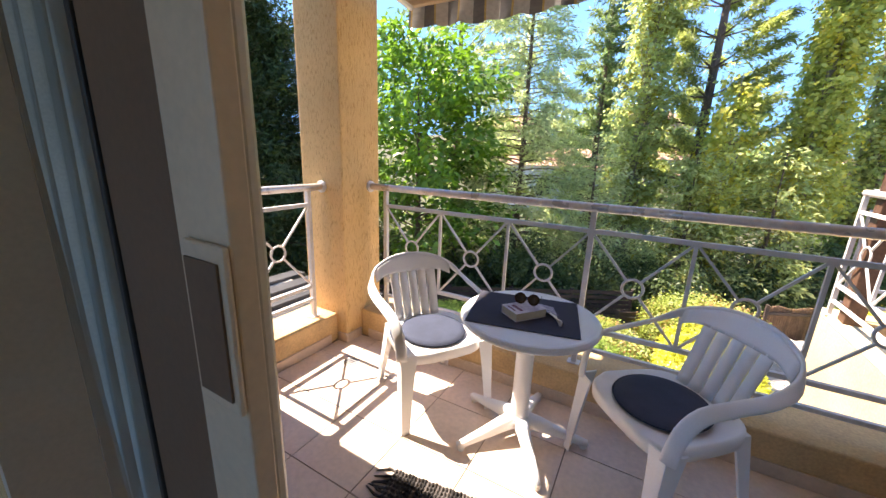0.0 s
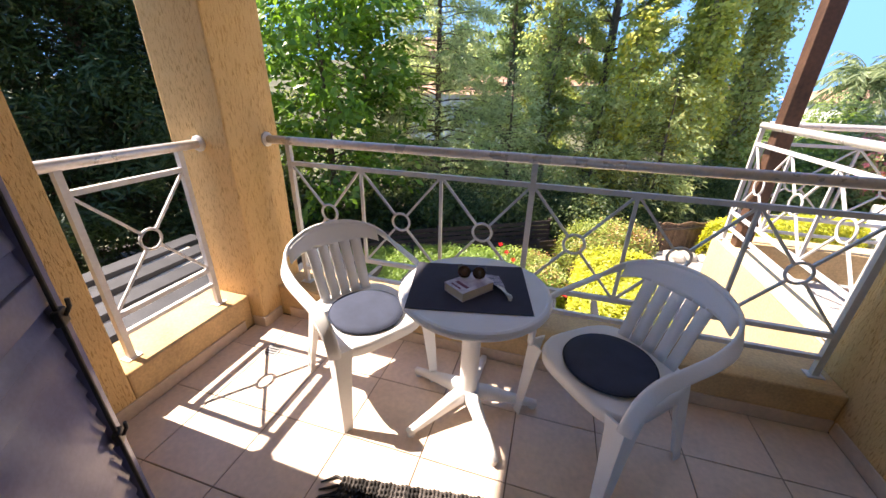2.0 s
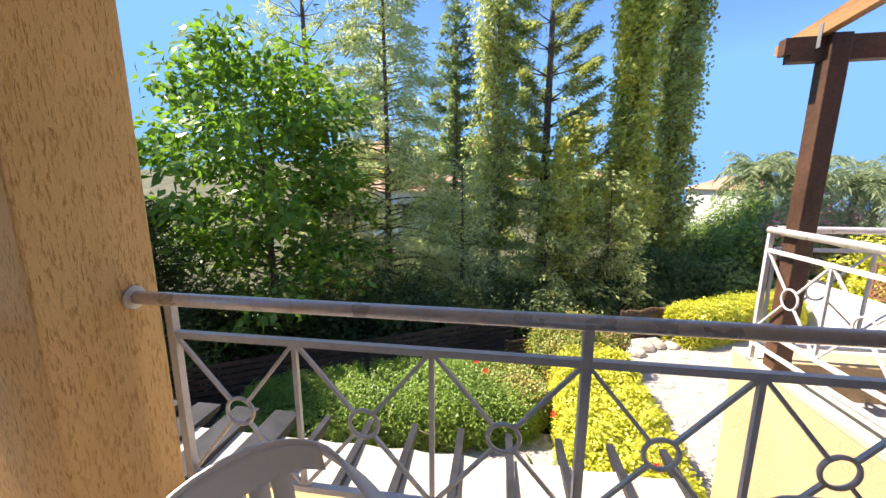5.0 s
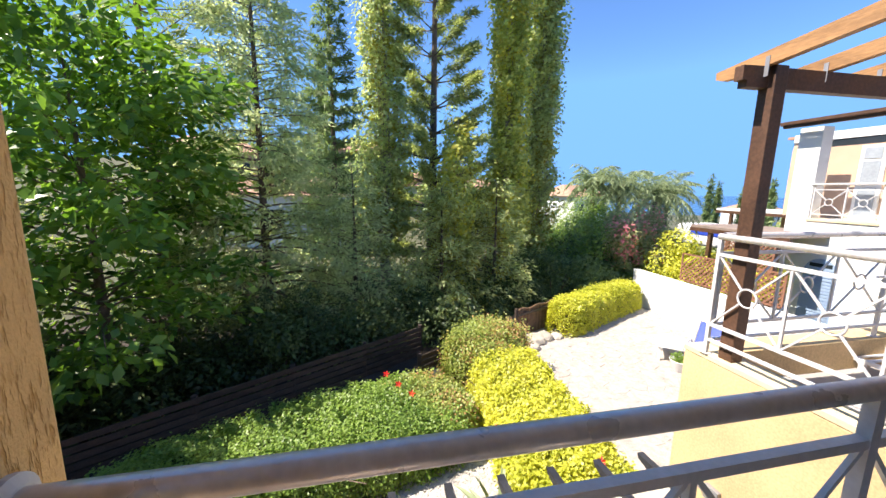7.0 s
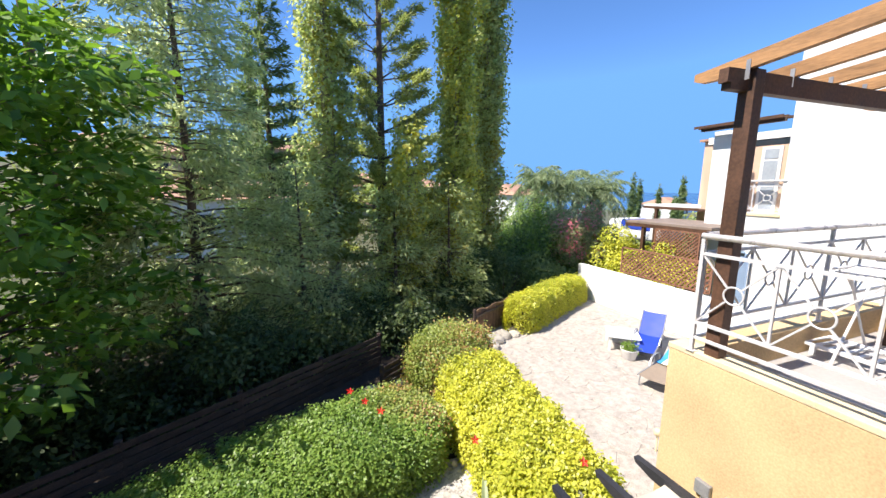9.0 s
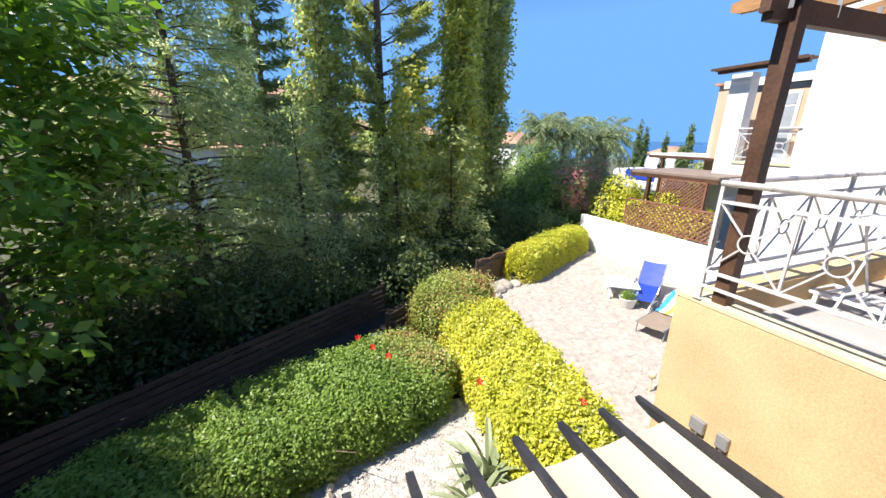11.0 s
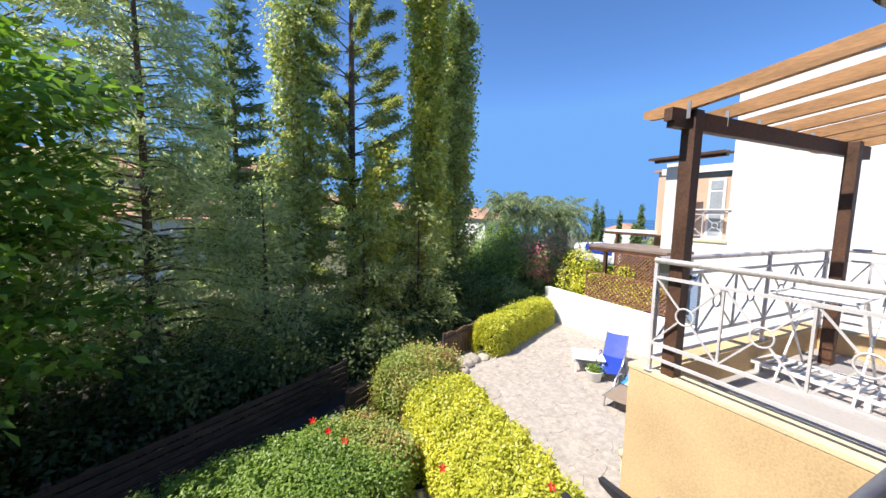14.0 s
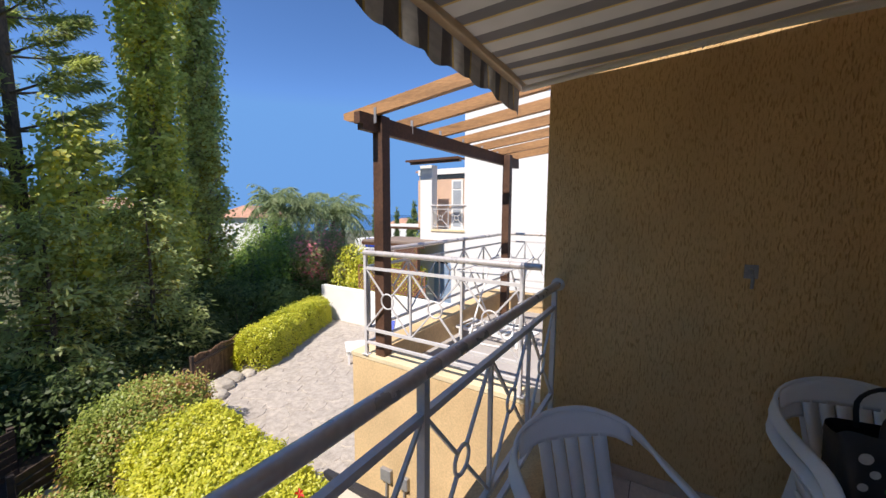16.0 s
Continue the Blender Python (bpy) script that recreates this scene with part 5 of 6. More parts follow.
# fringed rag rug: woven ribs lie across it
RAG = material("dark rag weave", (0.075, 0.065, 0.06), 0.95, vary=0.4, scale=30, fine=160, bump=0.7, random_amount=0.75)
rug = thing("rag_rug", "dark woven rag rug with a knotted fringe", "rug", pose(-0.70, 1.01, 0.001, 0, 0, 9))
RW, RD = 0.78, 0.52
rib = bmesh.new()
for j in range(22):
    y = -RD + (j + 0.5) * RD / 22
    for s in range(2):
        tube(rib, [(0.0, y, 0.005), (0.008, y, 0.010 + 0.002 * ((j + s) % 2)), (0.016, y, 0.005)], [0.009, 0.0115, 0.009], 5, caps=False)
rib_me = bpy.data.meshes.new("rib")
rib.to_mesh(rib_me)
rib.free()
rib_me.materials.append(RAG)
for k in range(46):
    o = new("rib", rib_me)
    o.parent = rug
    o.location = (k * 0.017, 0.003 * math.sin(k * 1.7), 0)
part("backing", boxed(0, -RD, 0.0, RW, 0, 0.004), RAG, rug)
fr = np.random.default_rng(3)
for k in range(22):
    y = -RD + (k + 0.5) * RD / 22
    a, b = fr.normal() * 0.02, fr.normal() * 0.02
    part("tassel", tube(bmesh.new(), [(0.005, y, 0.006), (-0.03, y + a * 0.5, 0.008), (-0.07 - 0.02 * fr.random(), y + a + b, 0.004)], [0.006, 0.007, 0.003], 5), RAG, rug)

# floor drain
dr = thing("floor_drain", "small square slotted floor drain in the tiles", "drain", pose(-1.56, 1.60, 0.0, 0, 0, 0))
part("frame", boxed(-0.05, -0.05, 0, 0.05, 0.05, 0.0035, 0.001, 1), GREYMETAL, dr)
for k in range(4):
    part("slot", boxed(-0.036, -0.034 + 0.02 * k, 0.0036, 0.036, -0.026 + 0.02 * k, 0.0042), DARKMETAL, dr)

# ---- door, shutter, awning ----
dw = thing("sliding_door", "cream aluminium sliding door with a recessed pull", "door", pose(0, 0, 0))
E_X = -0.255
part("edge_trim", tube(bmesh.new(), [(E_X, 0.105, 0.01), (E_X, 0.105, 1.1), (E_X, 0.105, 2.13)], 0.022, 14), FRAME, dw, "rounded cream edge trim")
part("stile", boxed(-0.338, 0.070, 0.01, -0.228, 0.10, 2.13, 0.003), FRAMEW, dw, "pale beige door stile")
part("inner_stile", boxed(-0.53, 0.074, 0.01, -0.339, 0.105, 2.13, 0.003), FRAMEB, dw, "taupe inner door stile")
part("inner_edge", boxed(-0.548, 0.070, 0.01, -0.531, 0.105, 2.13, 0.003), DARKMETAL, dw, "dark rubber seal")
pull = part("pull_plate", boxed(-0.312, 0.060, 1.17, -0.226, 0.069, 1.385, 0.004), FRAMEW, dw, "recessed pull plate")
part("pull_recess", boxed(-0.302, 0.0565, 1.19, -0.236, 0.0595, 1.365), FRAMEB, pull)
part("top_rail", boxed(-0.90, 0.075, 2.07, -0.549, 0.105, 2.13), FRAMEW, dw)
part("bottom_rail", boxed(-0.90, 0.075, 0.01, -0.549, 0.105, 0.09), FRAMEW, dw)
GLASS = bpy.data.materials.new("clear glass")
GLASS.use_nodes = True
gb = GLASS.node_tree.nodes["Principled BSDF"]
gb.inputs["Transmission Weight"].default_value, gb.inputs["Roughness"].default_value, gb.inputs["IOR"].default_value = 1.0, 0.02, 1.45
pane = part("pane", boxed(-0.90, 0.086, 0.09, -0.549, 0.092, 2.07), GLASS, dw, "clear glass pane")
pane.visible_shadow = False
cur = thing("curtain", "sheer pale curtain hanging beside the door", "curtain", pose(0, 0, 0))
bm = bmesh.new()
prev = None
for k in range(60):
    f = k / 59
    x = -0.88 + 0.47 * f
    y = 0.145 + 0.042 * math.sin(38 * f) + 0.02 * math.sin(83 * f)
    col_ = [bm.verts.new((x + 0.02 * math.sin(3 * z + 8 * f), y + 0.012 * math.sin(2.1 * z + 5 * f), z)) for z in np.linspace(0.05, 2.09, 14)]
    if prev:
        for j in range(13):
            bm.faces.new((prev[j], col_[j], col_[j + 1], prev[j + 1]))
    prev = col_
part("cloth", bm, CURTAIN, cur, smooth=True)
part("curtain_rod", tube(bmesh.new(), [(-0.895, 0.13, 2.10), (-0.6, 0.13, 2.10), (-0.36, 0.13, 2.10)], 0.014, 10), DARKMETAL, cur)
for nm, b in (("jamb_west", (DX0, -0.06, 0, DX0 + 0.05, 0.19, DZ)), ("jamb_east", (DX1 - 0.05, -0.06, 0, DX1, 0.19, DZ)), ("head", (DX0 + 0.05, -0.06, DZ - 0.02, DX1 - 0.05, 0.19, DZ)), ("sill", (DX0 + 0.05, -0.06, -0.005, DX1 - 0.05, 0.19, 0.008))):
    tagged(finish("door_frame_" + nm, boxed(*b), FRAMEW), "pale grey aluminium door frame", "door frame", kind="structure")


def shutter(label, hinge, angle, width, height, z0):
    t = thing("shutter", label, "shutter", pose(hinge[0], hinge[1], z0, 0, 0, angle))
    st = 0.055
    for x0 in (0, width - st):
        part("stile", boxed(x0, -0.02, 0, x0 + st, 0.02, height, 0.004), SHUTTER, t)
    for z in (0, height * 0.46, height - 0.09):
        part("rail", boxed(st, -0.019, z, width - st, 0.019, z + 0.09, 0.003), SHUTTER, t)
    for lo, hi in ((0.09, height * 0.46), (height * 0.46 + 0.09, height - 0.09)):
        n_ = int((hi - lo) / 0.078)
        for k in range(n_):
            z = lo + (k + 0.5) * (hi - lo) / n_
            bm = boxed(st + 0.001, -0.0375, -0.004, width - st - 0.001, 0.0375, 0.004, 0.002, 1)
            bmesh.ops.transform(bm, matrix=Matrix.Translation((0, 0, z)) @ Matrix.Rotation(radians(80), 4, "X"), verts=bm.verts)
            part("louvre", bm, SHUTTER, t)
    part("lock_rod", tube(bmesh.new(), [(width - st - 0.012, -0.03, 0.03), (width - st - 0.012, -0.03, height * 0.5), (width - st - 0.012, -0.03, height - 0.05)], 0.007, 8), DARKMETAL, t, "black locking rod")
    for z in (0.42, 0.9, 1.5):
        lk = part("rod_guide", boxed(width - st - 0.03, -0.042, z, width - st + 0.014, -0.02, z + 0.05, 0.004), DARKMETAL, t, "black rod guide")
        part("lug", tube(bmesh.new(), [(width - st - 0.012, -0.045, z + 0.03), (width - st - 0.012, -0.06, z + 0.055), (width - st - 0.012, -0.062, z + 0.08)], 0.006, 6), DARKMETAL, lk)
    return t


shutter("lavender blue louvred wooden shutter standing open", (-0.94, 0.235), 133.5, 0.60, 2.1, 0.02)

# awning: a striped cloth on two arms, a front bar and a scalloped valance

def striped(name, a, b, period, share):
    m = bpy.data.materials.new(name)
    m.use_nodes = True
    N, L = m.node_tree.nodes, m.node_tree.links
    p = N["Principled BSDF"]
    tc = N.new("ShaderNodeTexCoord")
    sp = N.new("ShaderNodeSeparateXYZ")
    L.new(tc.outputs["Object"], sp.inputs[0])
    md = N.new("ShaderNodeMath")
    md.operation = "FLOORED_MODULO"
    md.inputs[1].default_value = period
    L.new(sp.outputs[0], md.inputs[0])
    ramp = N.new("ShaderNodeValToRGB")
    ramp.color_ramp.interpolation = "CONSTANT"
    dv = N.new("ShaderNodeMath")
    dv.operation = "DIVIDE"
    dv.inputs[1].default_value = period
    L.new(md.outputs[0], dv.inputs[0])
    L.new(dv.outputs[0], ramp.inputs[0])
    e = ramp.color_ramp.elements
    e[0].position, e[0].color = 0.0, (*a, 1)
    e[1].position, e[1].color = share, (*b, 1)
    x = e.new(share + 0.40)
    x.color = (0.62, 0.44, 0.16, 1)
    x = e.new(share + 0.47)
    x.color = (*a, 1)
    nz = N.new("ShaderNodeTexNoise")
    nz.inputs["Scale"].default_value = 7
    mx = N.new("ShaderNodeMix")
    mx.data_type, mx.blend_type = "RGBA", "MULTIPLY"
    mx.inputs["Factor"].default_value = 0.5
    L.new(ramp.outputs[0], mx.inputs["A"])
    L.new(nz.outputs[0], mx.inputs["B"])
    L.new(mx.outputs["Result"], p.inputs["Base Color"])
    p.inputs["Roughness"].default_value = 0.9
    tr = N.new("ShaderNodeBsdfTranslucent")
    L.new(ramp.outputs[0], tr.inputs[0])
    mix = N.new("ShaderNodeMixShader")
    mix.inputs[0].default_value = 0.05
    L.new(p.outputs[0], mix.inputs[1])
    L.new(tr.outputs[0], mix.inputs[2])
    L.new(mix.outputs[0], N["Material Output"].inputs[0])
    return m


STRIPE = striped("striped awning cloth", (0.62, 0.60, 0.56), (0.20, 0.19, 0.19), 0.20, 0.5)
aw = thing("awning", "faded grey and cream striped awning with a scalloped valance", "awning", pose(0, 0, 0))
AX0, AX1, AYF, AZF, AZW = -1.64, 1.512, 2.38, 2.575, 2.72
bm = bmesh.new()
na, nb_ = 54, 14
g = [[bm.verts.new((AX0 + (AX1 - AX0) * i / na, YH + (AYF - YH) * j / nb_, AZW + (AZF - AZW) * j / nb_ - 0.03 * math.sin(math.pi * j / nb_) + 0.004 * math.sin(i * 0.7))) for j in range(nb_ + 1)] for i in range(na + 1)]
for i in range(na):
    for j in range(nb_):
        bm.faces.new((g[i][j], g[i + 1][j], g[i + 1][j + 1], g[i][j + 1]))
part("cloth", bm, STRIPE, aw, smooth=True)
bm = bmesh.new()
g = []
for i in range(109):
    x = AX0 + (AX1 - AX0) * i / 108
    drop = 0.155 + 0.02 * abs(math.sin(math.pi * (x - AX0) / 0.22)) + 0.012 * math.sin(5 * x)
    g.append([bm.verts.new((x, AYF + 0.03 + 0.012 * math.sin(17 * x) * j / 4, AZF - 0.01 - drop * j / 4)) for j in range(5)])
for a, b in zip(g, g[1:]):
    for j in range(4):
        bm.faces.new((a[j], b[j], b[j + 1], a[j + 1]))
part("valance", bm, STRIPE, aw, smooth=True)
part("front_bar", boxed(AX0, AYF - 0.03, AZF - 0.035, AX1, AYF + 0.022, AZF + 0.02, 0.008), FRAMEW, aw)
for x in (AX0 + 0.06, AX1 - 0.10):
    arm = part("arm", tube(bmesh.new(), [(x, YH + 0.05, AZW - 0.09), (x, 1.2, AZW - 0.10), (x, AYF - 0.03, AZF - 0.05)], [0.022, 0.024, 0.018], 12), PLASTIC, aw, "white folding arm")
    part("joint", tube(bmesh.new(), [(x, 1.37, AZW - 0.13), (x, 1.39, AZW - 0.11), (x, 1.39, AZW - 0.06)], 0.026, 12), PLASTIC, arm)
part("cassette", boxed(AX0 - 0.05, YH, AZW - 0.03, AX1 + 0.05, YH + 0.11, AZW + 0.09, 0.02), PLASTIC, aw)

# hook on the party wall
hk = thing("wall_hook", "small metal hose hook fixed to the wall", "hook", pose(1.52, 1.09, 1.40))
part("plate", boxed(-0.006, -0.03, -0.03, 0, 0.03, 0.045, 0.003), GREYMETAL, hk)
part("hook", tube(bmesh.new(), smooth_curve([(-0.005, 0, 0.02), (-0.045, 0, 0.01), (-0.06, 0, -0.03), (-0.05, 0, -0.075)], 10), 0.008, 8), GREYMETAL, hk)


# ---- canvas shade roof below the balconies ----
shade = thing("canvas_pergola", "black timber beams carrying cream canvas panels", "pergola")
for k in range(15):
    x = 1.07 - 0.437 * k
    y0 = 2.34 if x > -2.3 else 0.9
    bm = bmesh.new()
    prof = [(y0, -0.68), (3.80, -0.68), (3.96, -0.64), (3.98, -0.60), (y0, -0.55)]
    hw = 0.03 if x > -2.3 else 0.13
    a = [bm.verts.new((x - hw, y, z)) for y, z in prof]
    b = [bm.verts.new((x + hw, y, z)) for y, z in prof]
    bm.faces.new(a)
    bm.faces.new(b[::-1])
    for i in range(5):
        bm.faces.new((a[i], b[i], b[(i + 1) % 5], a[(i + 1) % 5]))
    bmesh.ops.recalc_face_normals(bm, faces=bm.faces)
    part("beam", bm, BLACKBEAM, shade)
    if k < 14:
        bm = bmesh.new()
        g = [[bm.verts.new((x - 0.035 - 0.367 * i / 6, y0 + (3.68 - y0) * j / 8, -0.625 - 0.02 * math.sin(math.pi * i / 6) - 0.012 * math.sin(math.pi * j / 8))) for j in range(9)] for i in range(7)]
        for i in range(6):
            for j in range(8):
                bm.faces.new((g[i][j], g[i][j + 1], g[i + 1][j + 1], g[i + 1][j]))
        part("canvas_panel", bm, CANVAS, shade, smooth=True)
part("cross_beam", boxed(-5.2, 3.45, -0.80, 1.2, 3.53, -0.685), BLACKBEAM, shade)
for x in (-5.0, -2.0, 1.0):
    part("post", boxed(x - 0.05, 3.44, GZ, x + 0.05, 3.54, -0.80), BLACKBEAM, shade)
tagged(finish("wall_lower_west", boxed(-9, 0.6, GZ - 0.3, -2.2, 0.9, -0.3), STUCCO_Y), "yellow rendered wall of the lower storey", "wall", kind="structure")
tagged(finish("terrace_lower", boxed(-9, 0.9, GZ - 0.3, 1.6, 3.6, GZ + 0.02), STONE), "stone paved ground beneath the canvas roof", "paving", kind="structure")

# ---- dark horizontal slat fence, stepped ----
fence = thing("slat_fence", "dark weathered fence of horizontal boards", "fence")


def slat_run(p, q, z_top, rows, gap):
    p, q = Vector((*p, 0)), Vector((*q, 0))
    L = (q - p).length
    n_ = max(int(L / 1.6), 1)
    d = (q - p) / n_
    for i in range(n_ + 1):
        c = p + d * i
        part("post", boxed(c.x - 0.04, c.y - 0.04, GZ - 0.9, c.x + 0.04, c.y + 0.04, z_top + 0.02), DARKWOOD, fence)
    off = Vector((d.y, -d.x, 0)).normalized() * 0.055
    for i in range(n_):
        for k in range(rows):
            z = z_top - 0.06 - k * gap
            part("board", bar(bmesh.new(), p + d * i + off + Vector((0, 0, z)), p + d * (i + 1) * 0.999 + p * 0 + off * 1.0 + Vector((0, 0, z - 0.004 * (k % 3))), 0.022, gap * 0.74), DARKWOOD, fence)


slat_run((-7.0, 6.3), (0.12, 10.55), -1.9, 8, 0.135)
slat_run((-0.1, 9.2), (2.9, 11.05), -2.05, 7, 0.14)

# ---- reed fence behind the far hedge ----
reed = thing("reed_fence", "brown reed screen fence with a top batten", "fence")
rp, rq = Vector((3.13, 11.17, 0)), Vector((8.9, 14.0, 0))
nreed = 120
for part_k in range(6):
    bm = bmesh.new()
    for k in range(nreed // 6):
        f = (part_k * (nreed // 6) + k + 0.5) / nreed
        c = rp.lerp(rq, f)
        wob = 0.012 * math.sin(37 * f)
        tube(bm, [(c.x, c.y + wob, GZ - 0.1), (c.x, c.y + wob, -2.2), (c.x + 0.01 * math.sin(91 * f), c.y + wob, -1.86 + 0.03 * math.sin(53 * f))], 0.024, 5)
    part("reed_panel", bm, REED, reed)
part("batten", bar(bmesh.new(), (rp.x, rp.y - 0.05, -2.02), (rq.x, rq.y - 0.05, -2.02), 0.03, 0.07), DARKWOOD, reed)
part("end_post", boxed(rp.x - 0.06, rp.y - 0.05, GZ - 0.2, rp.x, rp.y + 0.05, -1.82), DARKWOOD, reed)
# boulders at the hedge foot
srng = np.random.default_rng(11)
for x, y, s in ((3.55, 10.75, 0.30), (3.95, 10.95, 0.26), (3.25, 10.35, 0.24), (4.35, 10.95, 0.2), (2.75, 9.9, 0.2), (-0.3, 9.1, 0.3), (-1.1, 8.75, 0.26), (-0.7, 8.95, 0.24), (-1.7, 8.45, 0.26), (0.35, 9.35, 0.25), (-2.4, 8.1, 0.26)):
    bm = bmesh.new()
    bmesh.ops.create_icosphere(bm, subdivisions=2, radius=s)
    for v in bm.verts:
        v.co *= 1 + 0.25 * noise.noise(v.co * 3.1 + Vector((x, y, 0)))
        v.co.z *= 0.62
    o = tagged(finish("boulder", bm, STONE), "rough pale boulder at the foot of the hedge", "stone", group="boulders")
    o.location = (x, y, GZ + 0.35 * s)
# stone edging of the pebble bed
for k in range(26):
    f = k / 25
    a = radians(200 - 175 * f)
    x, y = -0.2 + 1.1 * math.cos(a) * 1.35, 5.75 + 1.15 * math.sin(a)
    bm = bmesh.new()
    bmesh.ops.create_icosphere(bm, subdivisions=1, radius=0.075)
    for v in bm.verts:
        v.co *= 1 + 0.3 * noise.noise(v.co * 9 + Vector((x, y, 0)))
    o = tagged(finish("edging_stone", bm, STONE), "small rounded stone edging the pebble bed", "stone", group="edging stones")
    o.location = (x, y, GZ + 0.05)

# ---- lattice and timber shelters beyond the white wall ----
lat = thing("lattice_panel", "red brown diamond lattice above the garden wall", "lattice", pose(9.55, 0, 0))


def lattice(t, y0, y1, z0, z1, cut, step=0.16):
    H = z1 - z0
    n_ = int((y1 - y0 + H) / step)
    for s in (1, -1):
        for k in range(n_ + 1):
            a = y0 - H + k * step if s > 0 else y0 + k * step
            lo, hi = 0.0, H
            if s > 0:
                lo, hi = max(lo, y0 - a), min(hi, y1 - a)
            else:
                lo, hi = max(lo, a - y1), min(hi, a - y0)
            hi = min(hi, hi if cut is None else cut(a + s * hi, H) )
            if hi - lo > 0.05:
                part("lattice_slat", bar(bmesh.new(), (0.012 * s, a + s * lo, z0 + lo), (0.012 * s, a + s * hi, z0 + hi), 0.010, 0.045), LATTICE, t)
    for z in (z0, z1):
        part("lattice_frame", bar(bmesh.new(), (0, y0, z), (0, y1, z), 0.035, 0.05), LATTICE, t)
    for y in (y0, y1):
        part("lattice_frame", bar(bmesh.new(), (0, y, z0), (0, y, z1), 0.035, 0.05), LATTICE, t)


lattice(lat, 8.7, 11.9, -1.33, -0.42, lambda y, h: h if y < 11.2 else h - 0.55 * (y - 11.2))
lat2 = thing("lattice_panel", "red brown diamond lattice screen beside the shelter", "lattice", pose(11.3, 0, 0))
lattice(lat2, 10.3, 12.0, -0.9, 0.2, None, 0.14)
SHELTERROOF = material("weathered shelter roof boards", (0.26, 0.20, 0.16), 0.8, vary=0.2, scale=3, fine=30, bump=0.3)
for j, (sx_, y0, y1, z) in enumerate(((11.4, 10.0, 13.5, 0.33), (17.5, 12.8, 17.8, 0.75))):
    sh = thing("timber_shelter", "dark timber shelter with a flat roof", "shelter", group="timber shelters")
    part("roof", boxed(sx_, y0, z, sx_ + 2.6, y1, z + 0.10, 0.01), SHELTERROOF if j == 0 else WHITEWALL, sh)
    part("edge_beam", boxed(sx_ - 0.03, y0, z - 0.14, sx_ + 0.06, y1, z - 0.002), BEAM, sh)
    for y in (y0 + 0.3, y1 - 0.9):
        part("post", boxed(sx_, y, GZ - 0.5, sx_ + 0.13, y + 0.13, z - 0.14), BEAM, sh)
ph = thing("peach_house", "peach rendered house behind the white one", "house")
part("wall", boxed(19.5, 10.0, -3.5, 25, 15.95, 4.3), PEACH, ph)
part("roof_edge", boxed(19.3, 9.8, 4.3, 25.2, 16.12, 4.42), TERRA, ph)
for y in (11.5, 14.2):
    part("window", boxed(19.44, y, 1.2, 19.52, y + 1.1, 2.6), DARKWINDOW, ph)
cv = thing("covered_car", "white vehicle with a bright blue cover", "car", pose(22.5, 21.5, -2.2))
part("body", boxed(-1.6, -2.2, 0.3, 1.2, 2.2, 1.7, 0.3, 3), WHITEWALL, cv)
part("blue_cover", boxed(-1.64, -1.6, 1.0, 0.6, 0.9, 1.72, 0.1, 2), BLUEPLASTIC, cv)


# ---- far houses on the slope ----
def villa(label, x, y, z, w, d, h, yaw, wallmat):
    t = thing("villa", label, "house", pose(x, y, z, 0, 0, yaw), group="far villas")
    part("wall", boxed(-w / 2, -d / 2, -3, w / 2, d / 2, h), wallmat, t)
    bm = bmesh.new()
    e = 0.4
    v = [bm.verts.new(c) for c in ((-w / 2 - e, -d / 2 - e, h), (w / 2 + e, -d / 2 - e, h), (w / 2 + e, d / 2 + e, h), (-w / 2 - e, d / 2 + e, h), (-w / 4, 0, h + d * 0.22), (w / 4, 0, h + d * 0.22))]
    for f in ((0, 1, 5, 4), (1, 2, 5), (2, 3, 4, 5), (3, 0, 4), (3, 2, 1, 0)):
        bm.faces.new([v[i] for i in f])
    part("roof", bm, TERRA, t)
    for k in range(3):
        wx = -w / 2 + w * (k + 0.5) / 3
        win = part("window", boxed(wx - 0.5, -d / 2 - 0.03, h - 2.2, wx + 0.5, -d / 2 + 0.02, h - 0.9), DARKWINDOW, t)
        part("window_sill", boxed(wx - 0.6, -d / 2 - 0.1, h - 2.28, wx + 0.6, -d / 2 - 0.005, h - 2.2), WHITEWALL, win)
    return t


villa("cream villa with a terracotta roof among trees", -15.0, 41, 0.5, 8, 7, 4.0, 12, PEACH)
villa("white villa with a terracotta roof on the slope", -6.5, 30, -3.6, 8, 6, 4.6, -6, WHITEWALL)
villa("white villa with a terracotta roof on the slope", 3.5, 44, -3.2, 9, 7, 5.0, 4, WHITEWALL)
villa("white villa with a terracotta roof on the slope", -1.5, 60, 1.2, 9, 7, 5.5, 14, PEACH)
villa("small white villa seen past the poplars", 23.5, 42, -3.6, 6, 6, 4.6, 20, WHITEWALL)
villa("small white villa near the horizon", 75, 60, -5.5, 9, 7, 4.0, 20, WHITEWALL)
villa("small white villa near the horizon", 12.5, 48, -2.8, 8, 6, 4.4, 10, PEACH)

